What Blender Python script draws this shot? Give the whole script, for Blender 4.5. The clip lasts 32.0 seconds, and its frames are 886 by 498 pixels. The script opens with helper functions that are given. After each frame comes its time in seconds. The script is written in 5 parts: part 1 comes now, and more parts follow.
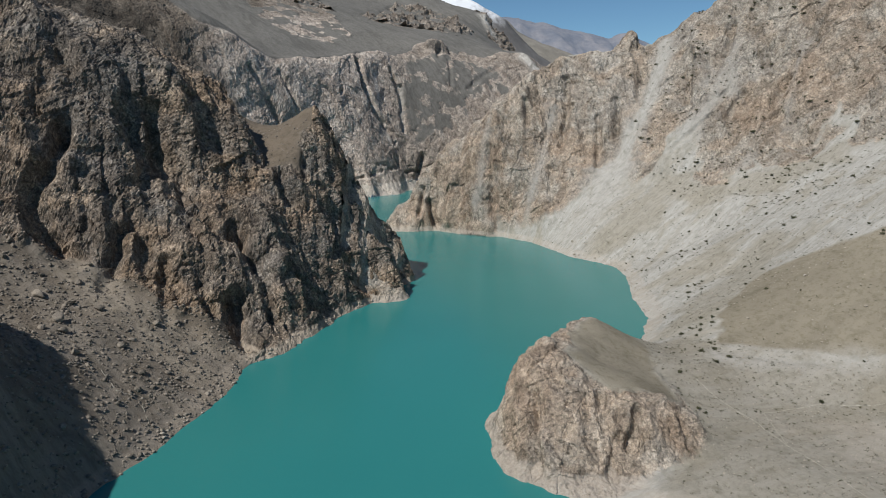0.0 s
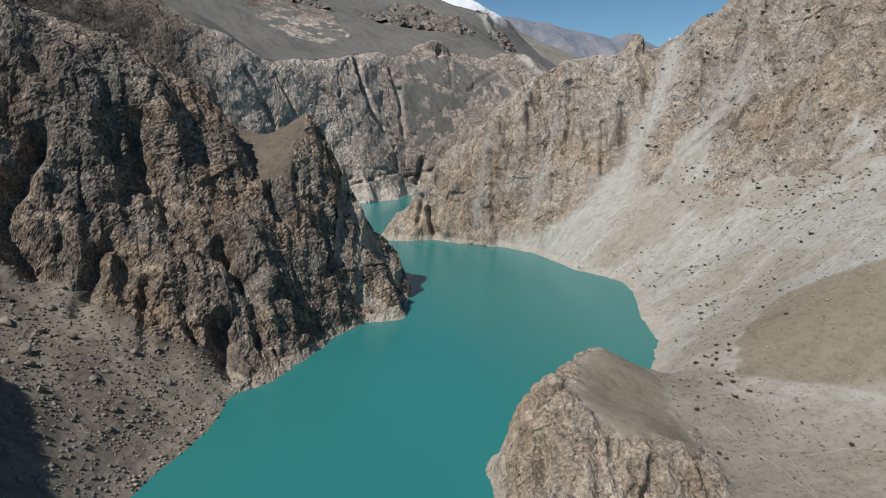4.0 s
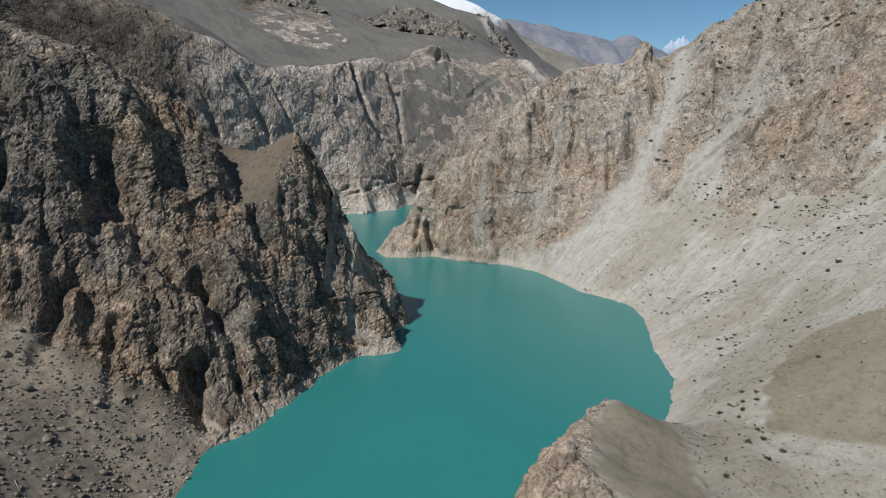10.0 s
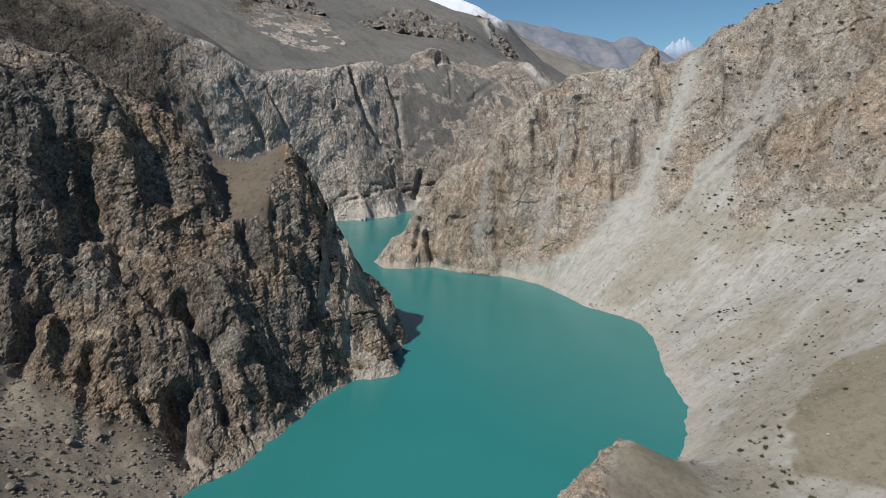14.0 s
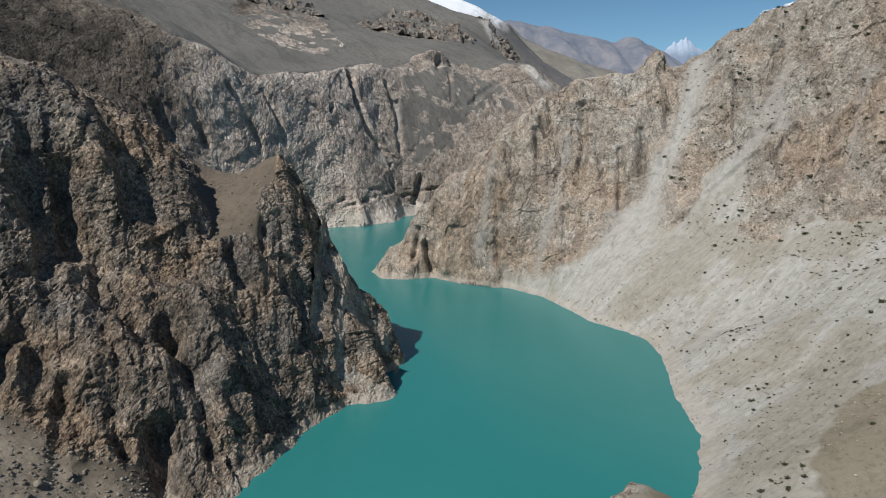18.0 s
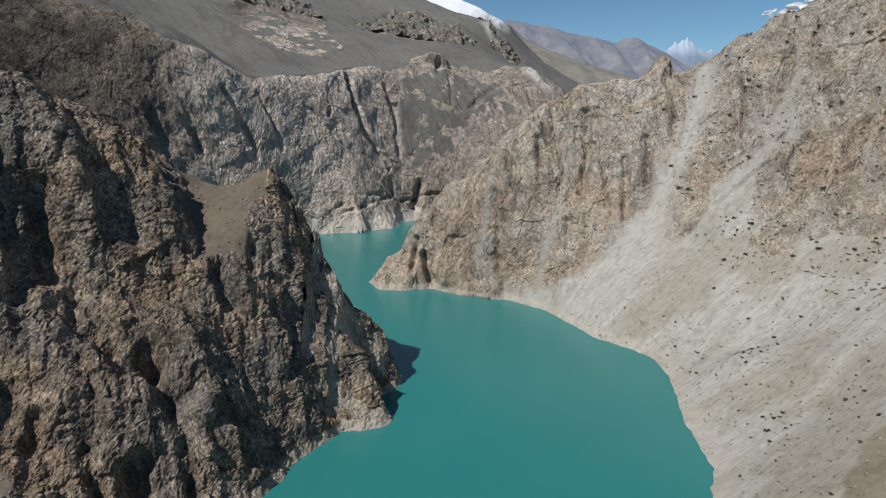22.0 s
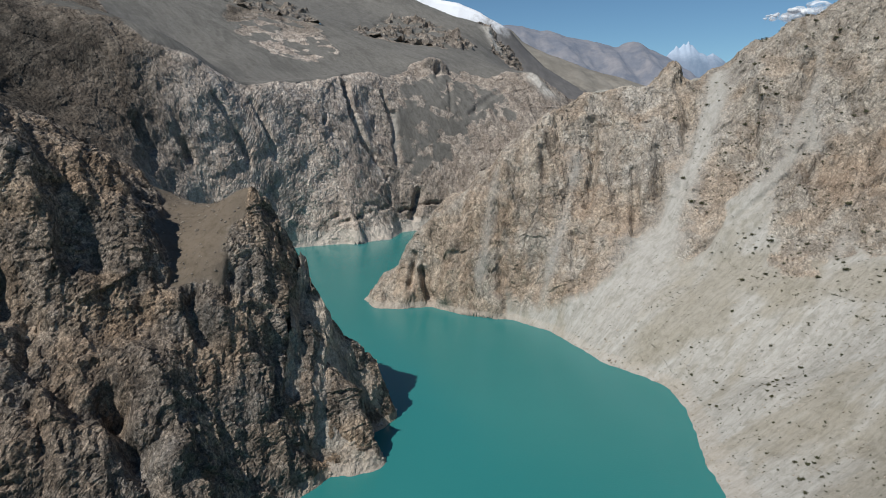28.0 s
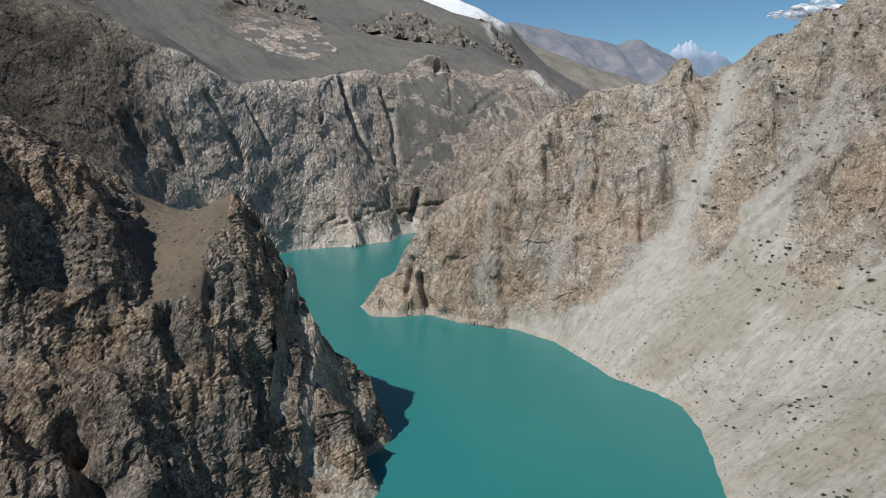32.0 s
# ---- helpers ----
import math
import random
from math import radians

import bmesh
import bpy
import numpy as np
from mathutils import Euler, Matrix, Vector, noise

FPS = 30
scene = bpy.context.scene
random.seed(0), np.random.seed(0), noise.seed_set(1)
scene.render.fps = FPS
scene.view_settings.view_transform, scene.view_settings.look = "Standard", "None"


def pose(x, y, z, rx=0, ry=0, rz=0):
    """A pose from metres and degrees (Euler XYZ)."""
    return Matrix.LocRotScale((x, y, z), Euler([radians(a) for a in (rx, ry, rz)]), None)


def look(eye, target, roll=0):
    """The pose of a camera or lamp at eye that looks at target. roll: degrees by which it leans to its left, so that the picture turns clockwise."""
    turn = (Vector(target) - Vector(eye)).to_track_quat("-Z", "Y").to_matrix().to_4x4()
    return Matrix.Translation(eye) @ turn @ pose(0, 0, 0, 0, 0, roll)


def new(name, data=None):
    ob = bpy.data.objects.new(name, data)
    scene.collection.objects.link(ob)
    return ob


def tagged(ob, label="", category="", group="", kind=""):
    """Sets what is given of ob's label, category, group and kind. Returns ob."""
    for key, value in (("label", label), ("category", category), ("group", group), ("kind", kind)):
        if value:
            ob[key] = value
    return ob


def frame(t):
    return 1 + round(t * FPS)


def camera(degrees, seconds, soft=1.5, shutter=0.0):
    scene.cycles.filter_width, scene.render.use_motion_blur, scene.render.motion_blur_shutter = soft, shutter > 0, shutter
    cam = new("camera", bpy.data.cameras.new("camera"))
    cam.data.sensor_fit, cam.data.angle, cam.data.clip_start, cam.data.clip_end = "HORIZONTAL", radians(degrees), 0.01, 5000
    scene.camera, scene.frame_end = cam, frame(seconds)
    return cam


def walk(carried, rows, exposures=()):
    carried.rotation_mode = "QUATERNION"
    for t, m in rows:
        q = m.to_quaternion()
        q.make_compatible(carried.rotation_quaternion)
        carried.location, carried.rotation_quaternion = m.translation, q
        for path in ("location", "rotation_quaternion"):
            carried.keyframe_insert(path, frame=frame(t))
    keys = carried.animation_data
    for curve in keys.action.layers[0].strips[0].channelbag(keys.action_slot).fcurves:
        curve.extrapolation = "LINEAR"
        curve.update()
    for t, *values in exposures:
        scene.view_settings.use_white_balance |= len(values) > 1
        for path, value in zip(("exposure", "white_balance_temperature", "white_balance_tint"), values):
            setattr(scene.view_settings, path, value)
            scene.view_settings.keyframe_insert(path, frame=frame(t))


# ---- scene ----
cam = camera(72.0, 32.0, soft=1.0)
PATH = [
    (0, (-6.98, -24.018, 134.903), (-6.884, -22.068, 134.473), -0.1),
    (1, (-6.555, -18.368, 136.783), (-6.46, -16.417, 136.353), -0.1),
    (2, (-5.878, -12.441, 138.748), (-5.785, -10.49, 138.316), -0.1),
    (3, (-5.274, -6.346, 140.33), (-5.18, -4.395, 139.898), -0.0),
    (3.5, (-4.916, -3.222, 141.37), (-4.822, -1.272, 140.937), -0.0),
    (5.5, (-3.994, 8.32, 144.466), (-3.901, 10.271, 144.034), 0.0),
    (6, (-3.765, 10.853, 145.528), (-3.671, 12.804, 145.096), 0.0),
    (7, (-3.155, 16.475, 147.477), (-3.062, 18.426, 147.046), 0.0),
    (8, (-2.67, 22.12, 149.16), (-2.577, 24.071, 148.73), 0.0),
    (9, (-2.384, 27.404, 150.76), (-2.289, 29.355, 150.331), 0.1),
    (10, (-1.629, 32.93, 152.651), (-1.536, 34.881, 152.222), 0.0),
    (11, (-1.254, 38.282, 154.135), (-1.161, 40.234, 153.708), 0.0),
    (12, (-0.881, 43.984, 155.594), (-0.787, 45.936, 155.166), 0.0),
    (13, (-0.845, 49.53, 157.274), (-0.752, 51.482, 156.847), 0.0),
    (14, (-0.516, 55.045, 158.869), (-0.423, 56.996, 158.442), 0.0),
    (14.5, (-0.269, 57.69, 159.735), (-0.176, 59.641, 159.308), 0.0),
    (16.5, (0.682, 67.784, 162.713), (0.774, 69.736, 162.285), 0.0),
    (17, (0.735, 70.339, 163.401), (0.828, 72.29, 162.973), 0.1),
    (18, (1.495, 75.425, 165.274), (1.586, 77.376, 164.846), 0.0),
    (19, (2.011, 80.695, 167.145), (2.103, 82.646, 166.715), 0.0),
    (20, (2.403, 85.52, 168.674), (2.494, 87.471, 168.244), 0.0),
    (21, (2.675, 90.271, 170.499), (2.767, 92.222, 170.069), 0.0),
    (22, (3.22, 94.913, 172.281), (3.311, 96.864, 171.851), 0.1),
    (23, (3.613, 99.779, 173.982), (3.706, 101.73, 173.553), 0.1),
    (24, (3.857, 104.677, 175.002), (3.951, 106.629, 174.576), 0.0),
    (25, (4.429, 110.065, 175.642), (4.522, 112.018, 175.22), 0.0),
    (25.5, (4.689, 112.561, 175.798), (4.782, 114.515, 175.379), 0.0),
    (27.5, (5.887, 124.388, 176.589), (5.977, 126.342, 176.173), 0.0),
    (28, (6.035, 127.064, 176.849), (6.125, 129.018, 176.432), 0.0),
    (29, (6.879, 133.152, 177.316), (6.968, 135.105, 176.898), 0.0),
    (30, (7.32, 139.502, 177.556), (7.41, 141.456, 177.137), 0.0),
    (31, (8.044, 145.709, 178.108), (8.132, 147.662, 177.687), 0.0),
    (32, (8.675, 151.925, 178.526), (8.762, 153.878, 178.103), 0.0),
]
walk(cam, [(t, look(eye, target, roll)) for t, eye, target, roll in PATH])

# ---- light: clear noon sky, one sun from behind the camera's left shoulder ----
SUN_AZ, SUN_EL = radians(230), radians(52)  # azimuth clockwise from +y, where the sun stands
sun_way = Vector((math.sin(SUN_AZ) * math.cos(SUN_EL), math.cos(SUN_AZ) * math.cos(SUN_EL), math.sin(SUN_EL)))
world = bpy.data.worlds.new("sky")
scene.world = world
world.use_nodes = True
wn, wl = world.node_tree.nodes, world.node_tree.links
wn.clear()
w_out, w_bg, w_sky = wn.new("ShaderNodeOutputWorld"), wn.new("ShaderNodeBackground"), wn.new("ShaderNodeTexSky")
w_sky.sky_type, w_sky.sun_disc = "NISHITA", False
w_sky.sun_elevation, w_sky.sun_rotation = SUN_EL, SUN_AZ
w_sky.altitude, w_sky.air_density, w_sky.dust_density, w_sky.ozone_density = 2400, 1.0, 0.1, 1.2
w_bg.inputs["Strength"].default_value = 0.075
w_tint = wn.new("ShaderNodeMix")
w_tint.data_type, w_tint.blend_type = "RGBA", "MULTIPLY"
w_tint.inputs[0].default_value, w_tint.inputs[7].default_value = 1.0, (0.75, 1.0, 1.08, 1)
wl.new(w_sky.outputs["Color"], w_tint.inputs[6])
wl.new(w_tint.outputs[2], w_bg.inputs["Color"])
wl.new(w_bg.outputs["Background"], w_out.inputs["Surface"])
sun = new("sun", bpy.data.lights.new("sun", "SUN"))
sun.data.energy, sun.data.angle, sun.data.color = 4.85, radians(0.53), (0.98, 0.945, 0.88)
sun.matrix_world = look(sun_way * 900, (0, 0, 0))
scene.view_settings.exposure = 0.0

# ---- noise on arrays of points ----
_rng = np.random.default_rng(11)
_perm = np.concatenate([_rng.permutation(256)] * 3).astype(np.int32)
_grad = _rng.normal(size=(256, 3)).astype(np.float32)
_grad /= np.linalg.norm(_grad, axis=1, keepdims=True)
_cell = _rng.uniform(-1, 1, 256).astype(np.float32)


def gnoise(p):
    """Gradient noise, about -0.6 to 0.6, at points n x 3."""
    p = np.asarray(p, np.float32)
    i = np.floor(p).astype(np.int32)
    f = p - i
    u = f * f * f * (f * (f * 6 - 15) + 10)
    i &= 255
    out = np.zeros(len(p), np.float32)
    for dx in (0, 1):
        wx = u[:, 0] if dx else 1 - u[:, 0]
        hx = _perm[(i[:, 0] + dx) & 255]
        for dy in (0, 1):
            wy = wx * (u[:, 1] if dy else 1 - u[:, 1])
            hy = _perm[hx + ((i[:, 1] + dy) & 255)]
            for dz in (0, 1):
                g = _grad[_perm[hy + ((i[:, 2] + dz) & 255)]]
                w = wy * (u[:, 2] if dz else 1 - u[:, 2])
                out += w * (g[:, 0] * (f[:, 0] - dx) + g[:, 1] * (f[:, 1] - dy) + g[:, 2] * (f[:, 2] - dz))
    return out


def blocks(p, tilt=1.4):
    """Tilted facets with sharp breaks, about -1 to 1."""
    p = np.asarray(p, np.float32)
    i = np.floor(p).astype(np.int32)
    f = p - i - 0.5
    i &= 255
    h = _perm[_perm[_perm[i[:, 0]] + i[:, 1]] + i[:, 2]]
    return 0.6 * _cell[h] + tilt * (_grad[h] * f).sum(1)


def smooth(a, b, x):
    t = np.clip((x - a) / (b - a), 0, 1)
    return t * t * (3 - 2 * t)


def near_line(x, y, line):
    """Distance of points to a polyline in plan."""
    best = np.full(x.shape, 1e9)
    for (ax, ay), (bx, by) in zip(line, line[1:]):
        dx, dy = bx - ax, by - ay
        t = np.clip(((x - ax) * dx + (y - ay) * dy) / (dx * dx + dy * dy), 0, 1)
        best = np.minimum(best, np.hypot(x - ax - t * dx, y - ay - t * dy))
    return best


def inside(x, y, ring):
    """Whether points lie inside a ring in plan."""
    hit = np.zeros(x.shape, bool)
    for (ax, ay), (bx, by) in zip(ring, ring[1:] + ring[:1]):
        if ay != by:
            hit ^= ((ay > y) != (by > y)) & (x < (bx - ax) * (y - ay) / (by - ay) + ax)
    return hit


def zone(x, y, ring, soft):
    """1 inside a ring in plan, 0 outside, blended over soft metres."""
    out = np.zeros(x.shape)
    rx, ry = [p[0] for p in ring], [p[1] for p in ring]
    near = (x > min(rx) - soft) & (x < max(rx) + soft) & (y > min(ry) - soft) & (y < max(ry) + soft)
    if near.any():
        x, y = x[near], y[near]
        d = near_line(x, y, ring + ring[:1])
        out[near] = smooth(-soft, soft, np.where(inside(x, y, ring), d, -d))
    return out


# ---- the lie of the land: shores, crests, feet of cliffs (x, y, height over the lake) ----
SHORE_WEST = [(-152, -200), (-150, 40), (-142, 120), (-125, 182), (-115, 204), (-109, 230), (-100, 259), (-99, 297), (-84, 313),
              (-74, 335), (-57, 377), (-41, 408), (-16, 412), (-13, 424), (-21, 437), (-22, 451), (-11, 463), (-10, 480), (-18, 496), (-26, 515), (-55, 570), (-110, 660),
              (-180, 760), (-222, 860), (-195, 930), (-158, 976), (-101, 997), (-30, 1026), (-19, 1083), (21, 1106), (80, 1125)]
SHORE_EAST = [(85, 1115), (112, 1000), (80, 900), (20, 800), (-47, 720), (-33, 689), (-11, 684), (23, 694), (50, 663), (88, 649),
              (121, 617), (145, 545), (167, 518), (176, 501), (172, 462), (162, 429), (155, 400), (152, 362), (139, 339), (124, 307),
              (105, 301), (85, 296), (64, 282), (46, 259), (32, 234), (27, 208), (28, 192), (37, 178), (47, 169), (60, 152),
              (85, 132), (105, 95), (115, 30), (122, -200)]
LAKE_BED = [(-20, -200), (-25, 60), (-45, 160), (-30, 230), (15, 320), (50, 390), (75, 450), (85, 520), (60, 590), (0, 630),
            (-50, 640), (-95, 770), (-90, 880), (-60, 960), (20, 1060)]
WEST_LINES = []
# the rib above the tip and the knob
WEST_LINES.append([(-15, 419, 6), (-36, 440, 33), (-44, 440, 58), (-57, 457, 83), (-62, 453, 103), (-72, 455, 128), (-80, 456, 143)])
WEST_LINES.append([(-80, 456, 143), (-95, 472, 136), (-114, 500, 126), (-136, 527, 122), (-172, 545, 128)])
# the shaded flank behind the rib
WEST_LINES.append([(-11, 468, 8), (-15, 468, 24), (-20, 468, 36), (-33, 466, 49), (-44, 462, 74), (-52, 458, 98), (-66, 456, 128)])
# the plateau between knob and wall, and its front edge
WEST_LINES.append([(-113, 411, 97), (-115, 424, 104), (-122, 440, 114), (-132, 458, 122), (-140, 490, 124)])
WEST_LINES.append([(-96, 440, 120), (-104, 455, 124), (-118, 480, 124)])
WEST_LINES.append([(-84, 428, 112), (-96, 414, 100), (-108, 406, 95), (-118, 398, 94), (-130, 383, 84)])
# the wall west of the plateau and the main crest
WEST_LINES.append([(-125, 407, 118), (-130, 417, 131), (-138, 431, 145), (-146, 446, 153), (-160, 455, 157), (-180, 475, 166), (-196, 482, 172), (-225, 465, 186)])
WEST_LINES.append([(-157, 412, 150), (-163, 397, 155), (-193, 387, 170), (-231, 389, 190), (-243, 415, 206), (-290, 400, 222), (-380, 380, 260)])
# the face below
WEST_LINES.append([(-118, 330, 32), (-135, 340, 62), (-153, 368, 84), (-170, 375, 100)])
WEST_LINES.append([(-152, 396, 118), (-172, 376, 108), (-194, 358, 122), (-211, 334, 98), (-240, 330, 110), (-300, 335, 150)])
WEST_LINES.append([(-84, 335, 14), (-92, 352, 40), (-100, 378, 72)])
# the foot of the face and the talus
WEST_LINES.append([(-99, 302, 4), (-118, 320, 17), (-150, 312, 36), (-197, 317, 61), (-230, 300, 74), (-290, 290, 105)])
WEST_LINES.append([(-150, 287, 28), (-175, 255, 38), (-205, 225, 52), (-270, 235, 95)])
# the hill south of the talus, which shades it
WEST_LINES.append([(-168, 80, 79), (-175, 128, 96), (-193, 166, 105), (-213, 190, 121), (-238, 203, 125), (-310, 215, 155), (-420, 200, 220)])
WEST_LINES.append([(-300, -50, 150), (-330, 60, 170), (-520, 100, 300), (-600, 300, 330), (-560, 500, 300)])
# behind the crest
WEST_LINES.append([(-165, 600, 90), (-250, 600, 150), (-350, 560, 210), (-450, 520, 260)])
WEST_LINES.append([(-100, 545, 70), (-62, 500, 72), (-45, 470, 38)])
NORTH_LINES = []
NORTH_LINES.append([(-461, 900, 300), (-386, 895, 277), (-340, 898, 247), (-305, 905, 222), (-272, 925, 206), (-246, 950, 203)])
NORTH_LINES.append([(-319, 885, 180), (-285, 900, 135), (-245, 915, 60)])
NORTH_LINES.append([(-420, 820, 210), (-340, 800, 150), (-260, 780, 80)])
NORTH_LINES.append([(-246, 955, 205), (-205, 1005, 214), (-165, 1052, 220), (-125, 1093, 222), (-89, 1152, 238), (-37, 1200, 238), (8, 1270, 258), (31, 1290, 282), (72, 1300, 258), (140, 1300, 243), (233, 1308, 262), (286, 1320, 222), (340, 1335, 190)])
NORTH_LINES.append([(-225, 968, 186), (-200, 984, 178), (-150, 1018, 120), (-105, 1030, 80), (-77, 1002, 34)])
NORTH_LINES.append([(-19, 1092, 8), (-45, 1100, 80), (-67, 1112, 130), (-62, 1160, 190)])
NORTH_LINES.append([(-20, 1100, 30), (-32, 1165, 165), (30, 1200, 190), (138, 1244, 205), (220, 1270, 215)])
NORTH_LINES.append([(60, 1150, 60), (120, 1180, 110), (220, 1180, 120)])
NORTH_LINES.append([(-377, 1145, 293), (-300, 1090, 258), (-204, 1281, 297), (-60, 1330, 300), (60, 1400, 310), (150, 1440, 300), (260, 1420, 250)])
NORTH_LINES.append([(-250, 1020, 226), (-180, 1130, 236), (-130, 1200, 250), (-60, 1260, 258)])
NORTH_LINES.append([(-600, 1000, 390), (-560, 1250, 400), (-325, 1350, 364), (-207, 1500, 390), (-65, 1600, 370), (134, 1600, 352), (220, 1640, 310)])
NORTH_LINES.append([(-900, 1300, 560), (-700, 1600, 540), (-489, 1700, 480), (-217, 1900, 505), (45, 1750, 404)])
NORTH_LINES.append([(-100, 2000, 560), (35, 1920, 488), (66, 1910, 476), (111, 1895, 454), (156, 1880, 436), (185, 1860, 428), (207, 1810, 412), (212, 1772, 374), (230, 1735, 331), (244, 1720, 318)])
NORTH_LINES.append([(300, 1700, 250), (420, 1600, 190), (520, 1800, 170), (420, 2000, 190), (300, 2150, 260)])
NORTH_LINES.append([(-480, 640, 260), (-600, 760, 330)])
EAST_LINES = []
# the crest from the spit to the summit
EAST_LINES.append([(-44, 718, 3), (-30, 718, 18), (-12, 715, 40), (15, 706, 73), (66, 695, 110), (91, 692, 146), (130, 700, 178), (176, 712, 203)])
EAST_LINES.append([(176, 712, 203), (222, 712, 206), (236, 712, 217), (248, 712, 231), (258, 711, 224), (268, 710, 208), (302, 690, 238), (317, 665, 249), (346, 650, 268), (372, 620, 276), (420, 570, 285), (480, 480, 300), (560, 400, 320)])
# faces
EAST_LINES.append([(39, 688, 54), (75, 679, 96), (89, 680, 126)])
EAST_LINES.append([(120, 645, 60), (162, 665, 117), (165, 702, 174)])
EAST_LINES.append([(185, 619, 78), (201, 631, 80), (225, 640, 128), (250, 665, 165)])
EAST_LINES.append([(235, 572, 84), (292, 625, 188), (300, 586, 160), (364, 576, 192), (369, 541, 200), (400, 500, 205)])
# the top of the scree
EAST_LINES.append([(96, 648, 4), (140, 612, 32), (185, 596, 58), (219, 581, 65), (253, 555, 80), (310, 520, 102), (351, 460, 120), (410, 420, 150)])
EAST_LINES.append([(170, 562, 31), (253, 534, 69), (300, 480, 84)])
EAST_LINES.append([(209, 445, 29), (219, 456, 23), (252, 461, 43), (265, 431, 58), (262, 392, 61), (300, 390, 86), (370, 370, 120)])
# the terrace and the fan
EAST_LINES.append([(157, 301, 21), (173, 303, 27), (215, 376, 29), (240, 395, 50)])
EAST_LINES.append([(155, 271, 19), (173, 290, 27), (205, 305, 40), (235, 322, 54), (300, 320, 92), (380, 280, 125)])
EAST_LINES.append([(150, 262, 17), (183, 250, 20), (209, 233, 23), (260, 215, 40), (350, 180, 80)])
EAST_LINES.append([(116, 284, 15), (132, 247, 16), (152, 229, 8), (215, 205, 8), (250, 170, 14), (330, 60, 50)])
EAST_LINES.append([(80, 162, 6), (101, 175, 8), (118, 186, 8), (152, 152, 7), (170, 60, 8), (190, -150, 20)])
# the headland
EAST_LINES.append([(106, 284, 17), (94, 278, 25), (82, 273, 34), (70, 262, 31), (58, 249, 31), (46, 237, 32), (38, 223, 32), (34, 209, 27), (33, 197, 20)])
EAST_LINES.append([(33, 197, 20), (48, 196, 23), (70, 199, 25), (82, 191, 23), (97, 190, 21), (106, 197, 16)])
EAST_LINES.append([(44, 175, 2), (64, 173, 3), (90, 178, 6), (108, 188, 9), (113, 212, 10)])
EAST_LINES.append([(75, 230, 26), (90, 250, 25), (104, 240, 17)])
EAST_LINES.append([(66, 279, 11), (50, 255, 14), (35, 232, 15), (30, 210, 13), (32, 194, 13), (40, 182, 12), (50, 175, 6)])
# behind the crest
EAST_LINES.append([(100, 780, 60), (180, 800, 100), (300, 780, 170), (420, 700, 220), (560, 600, 280)])
EAST_LINES.append([(160, 960, 60), (300, 960, 100), (480, 900, 190), (640, 800, 280)])
EAST_LINES.append([(360, 1200, 110), (420, 1400, 150), (620, 1300, 230), (800, 1500, 260)])
EAST_LINES.append([(420, -150, 120), (560, 50, 200), (640, 250, 290)])


def line_samples(line, gap):
    for a, b in zip(line, line[1:]):
        n = max(1, int(math.dist(a, b) / gap))
        for k in range(n):
            yield tuple(a[c] + (b[c] - a[c]) * k / n for c in range(3))
    yield tuple(line[-1])


def taut_land():
    """Weights of a sheet drawn taut between all the lines."""
    pts = {}
    shores = [[(x, y, 0) for x, y in line] for line in (SHORE_WEST, SHORE_EAST)]
    for line in shores + [[(x, y, -28) for x, y in LAKE_BED]] + WEST_LINES + NORTH_LINES + EAST_LINES:
        far = max(y for _, y, _ in line) > 860
        for x, y, z in line_samples(line, 14 if far else 7):
            pts.setdefault((round(x / 3), round(y / 3)), (x, y, z))
    p = np.array(list(pts.values()))
    n = len(p)
    a = np.zeros((n + 1, n + 1))
    a[:n, :n] = np.hypot(p[:, None, 0] - p[None, :, 0], p[:, None, 1] - p[None, :, 1]) - 2.0 * np.eye(n)
    a[n, :n] = a[:n, n] = 1
    return p, np.linalg.solve(a, np.r_[p[:, 2], 0])


KNOTS, WEIGHTS = taut_land()


class Sheet:
    """Base heights on a grid, read smoothly by a cubic spline."""

    def __init__(self, x0, x1, y0, y1, grid):
        self.x0, self.y0, self.grid = x0, y0, grid
        gx, gy = np.arange(x0, x1 + 1, grid).astype(np.float32), np.arange(y0, y1 + 1, grid).astype(np.float32)
        self.h = np.empty((len(gy), len(gx)))
        kx, ky, w = KNOTS[:, 0].astype(np.float32), KNOTS[:, 1].astype(np.float32), WEIGHTS[:-1]
        dx2 = (gx[:, None] - kx[None, :]) ** 2
        for r, y in enumerate(gy):
            self.h[r] = np.sqrt(dx2 + (y - ky[None, :]) ** 2) @ w + WEIGHTS[-1]

    def __call__(self, x, y):
        u = np.clip((x - self.x0) / self.grid, 1.001, self.h.shape[1] - 3.001)
        v = np.clip((y - self.y0) / self.grid, 1.001, self.h.shape[0] - 3.001)
        i, j = u.astype(int), v.astype(int)
        u, v = u - i, v - j
        out = 0
        wu = ((1 - u) ** 3 / 6, (3 * u**3 - 6 * u**2 + 4) / 6, (-3 * u**3 + 3 * u**2 + 3 * u + 1) / 6, u**3 / 6)
        wv = ((1 - v) ** 3 / 6, (3 * v**3 - 6 * v**2 + 4) / 6, (-3 * v**3 + 3 * v**2 + 3 * v + 1) / 6, v**3 / 6)
        for a in range(4):
            for b in range(4):
                out = out + wu[a] * wv[b] * self.h[j + b - 1, i + a - 1]
        return out


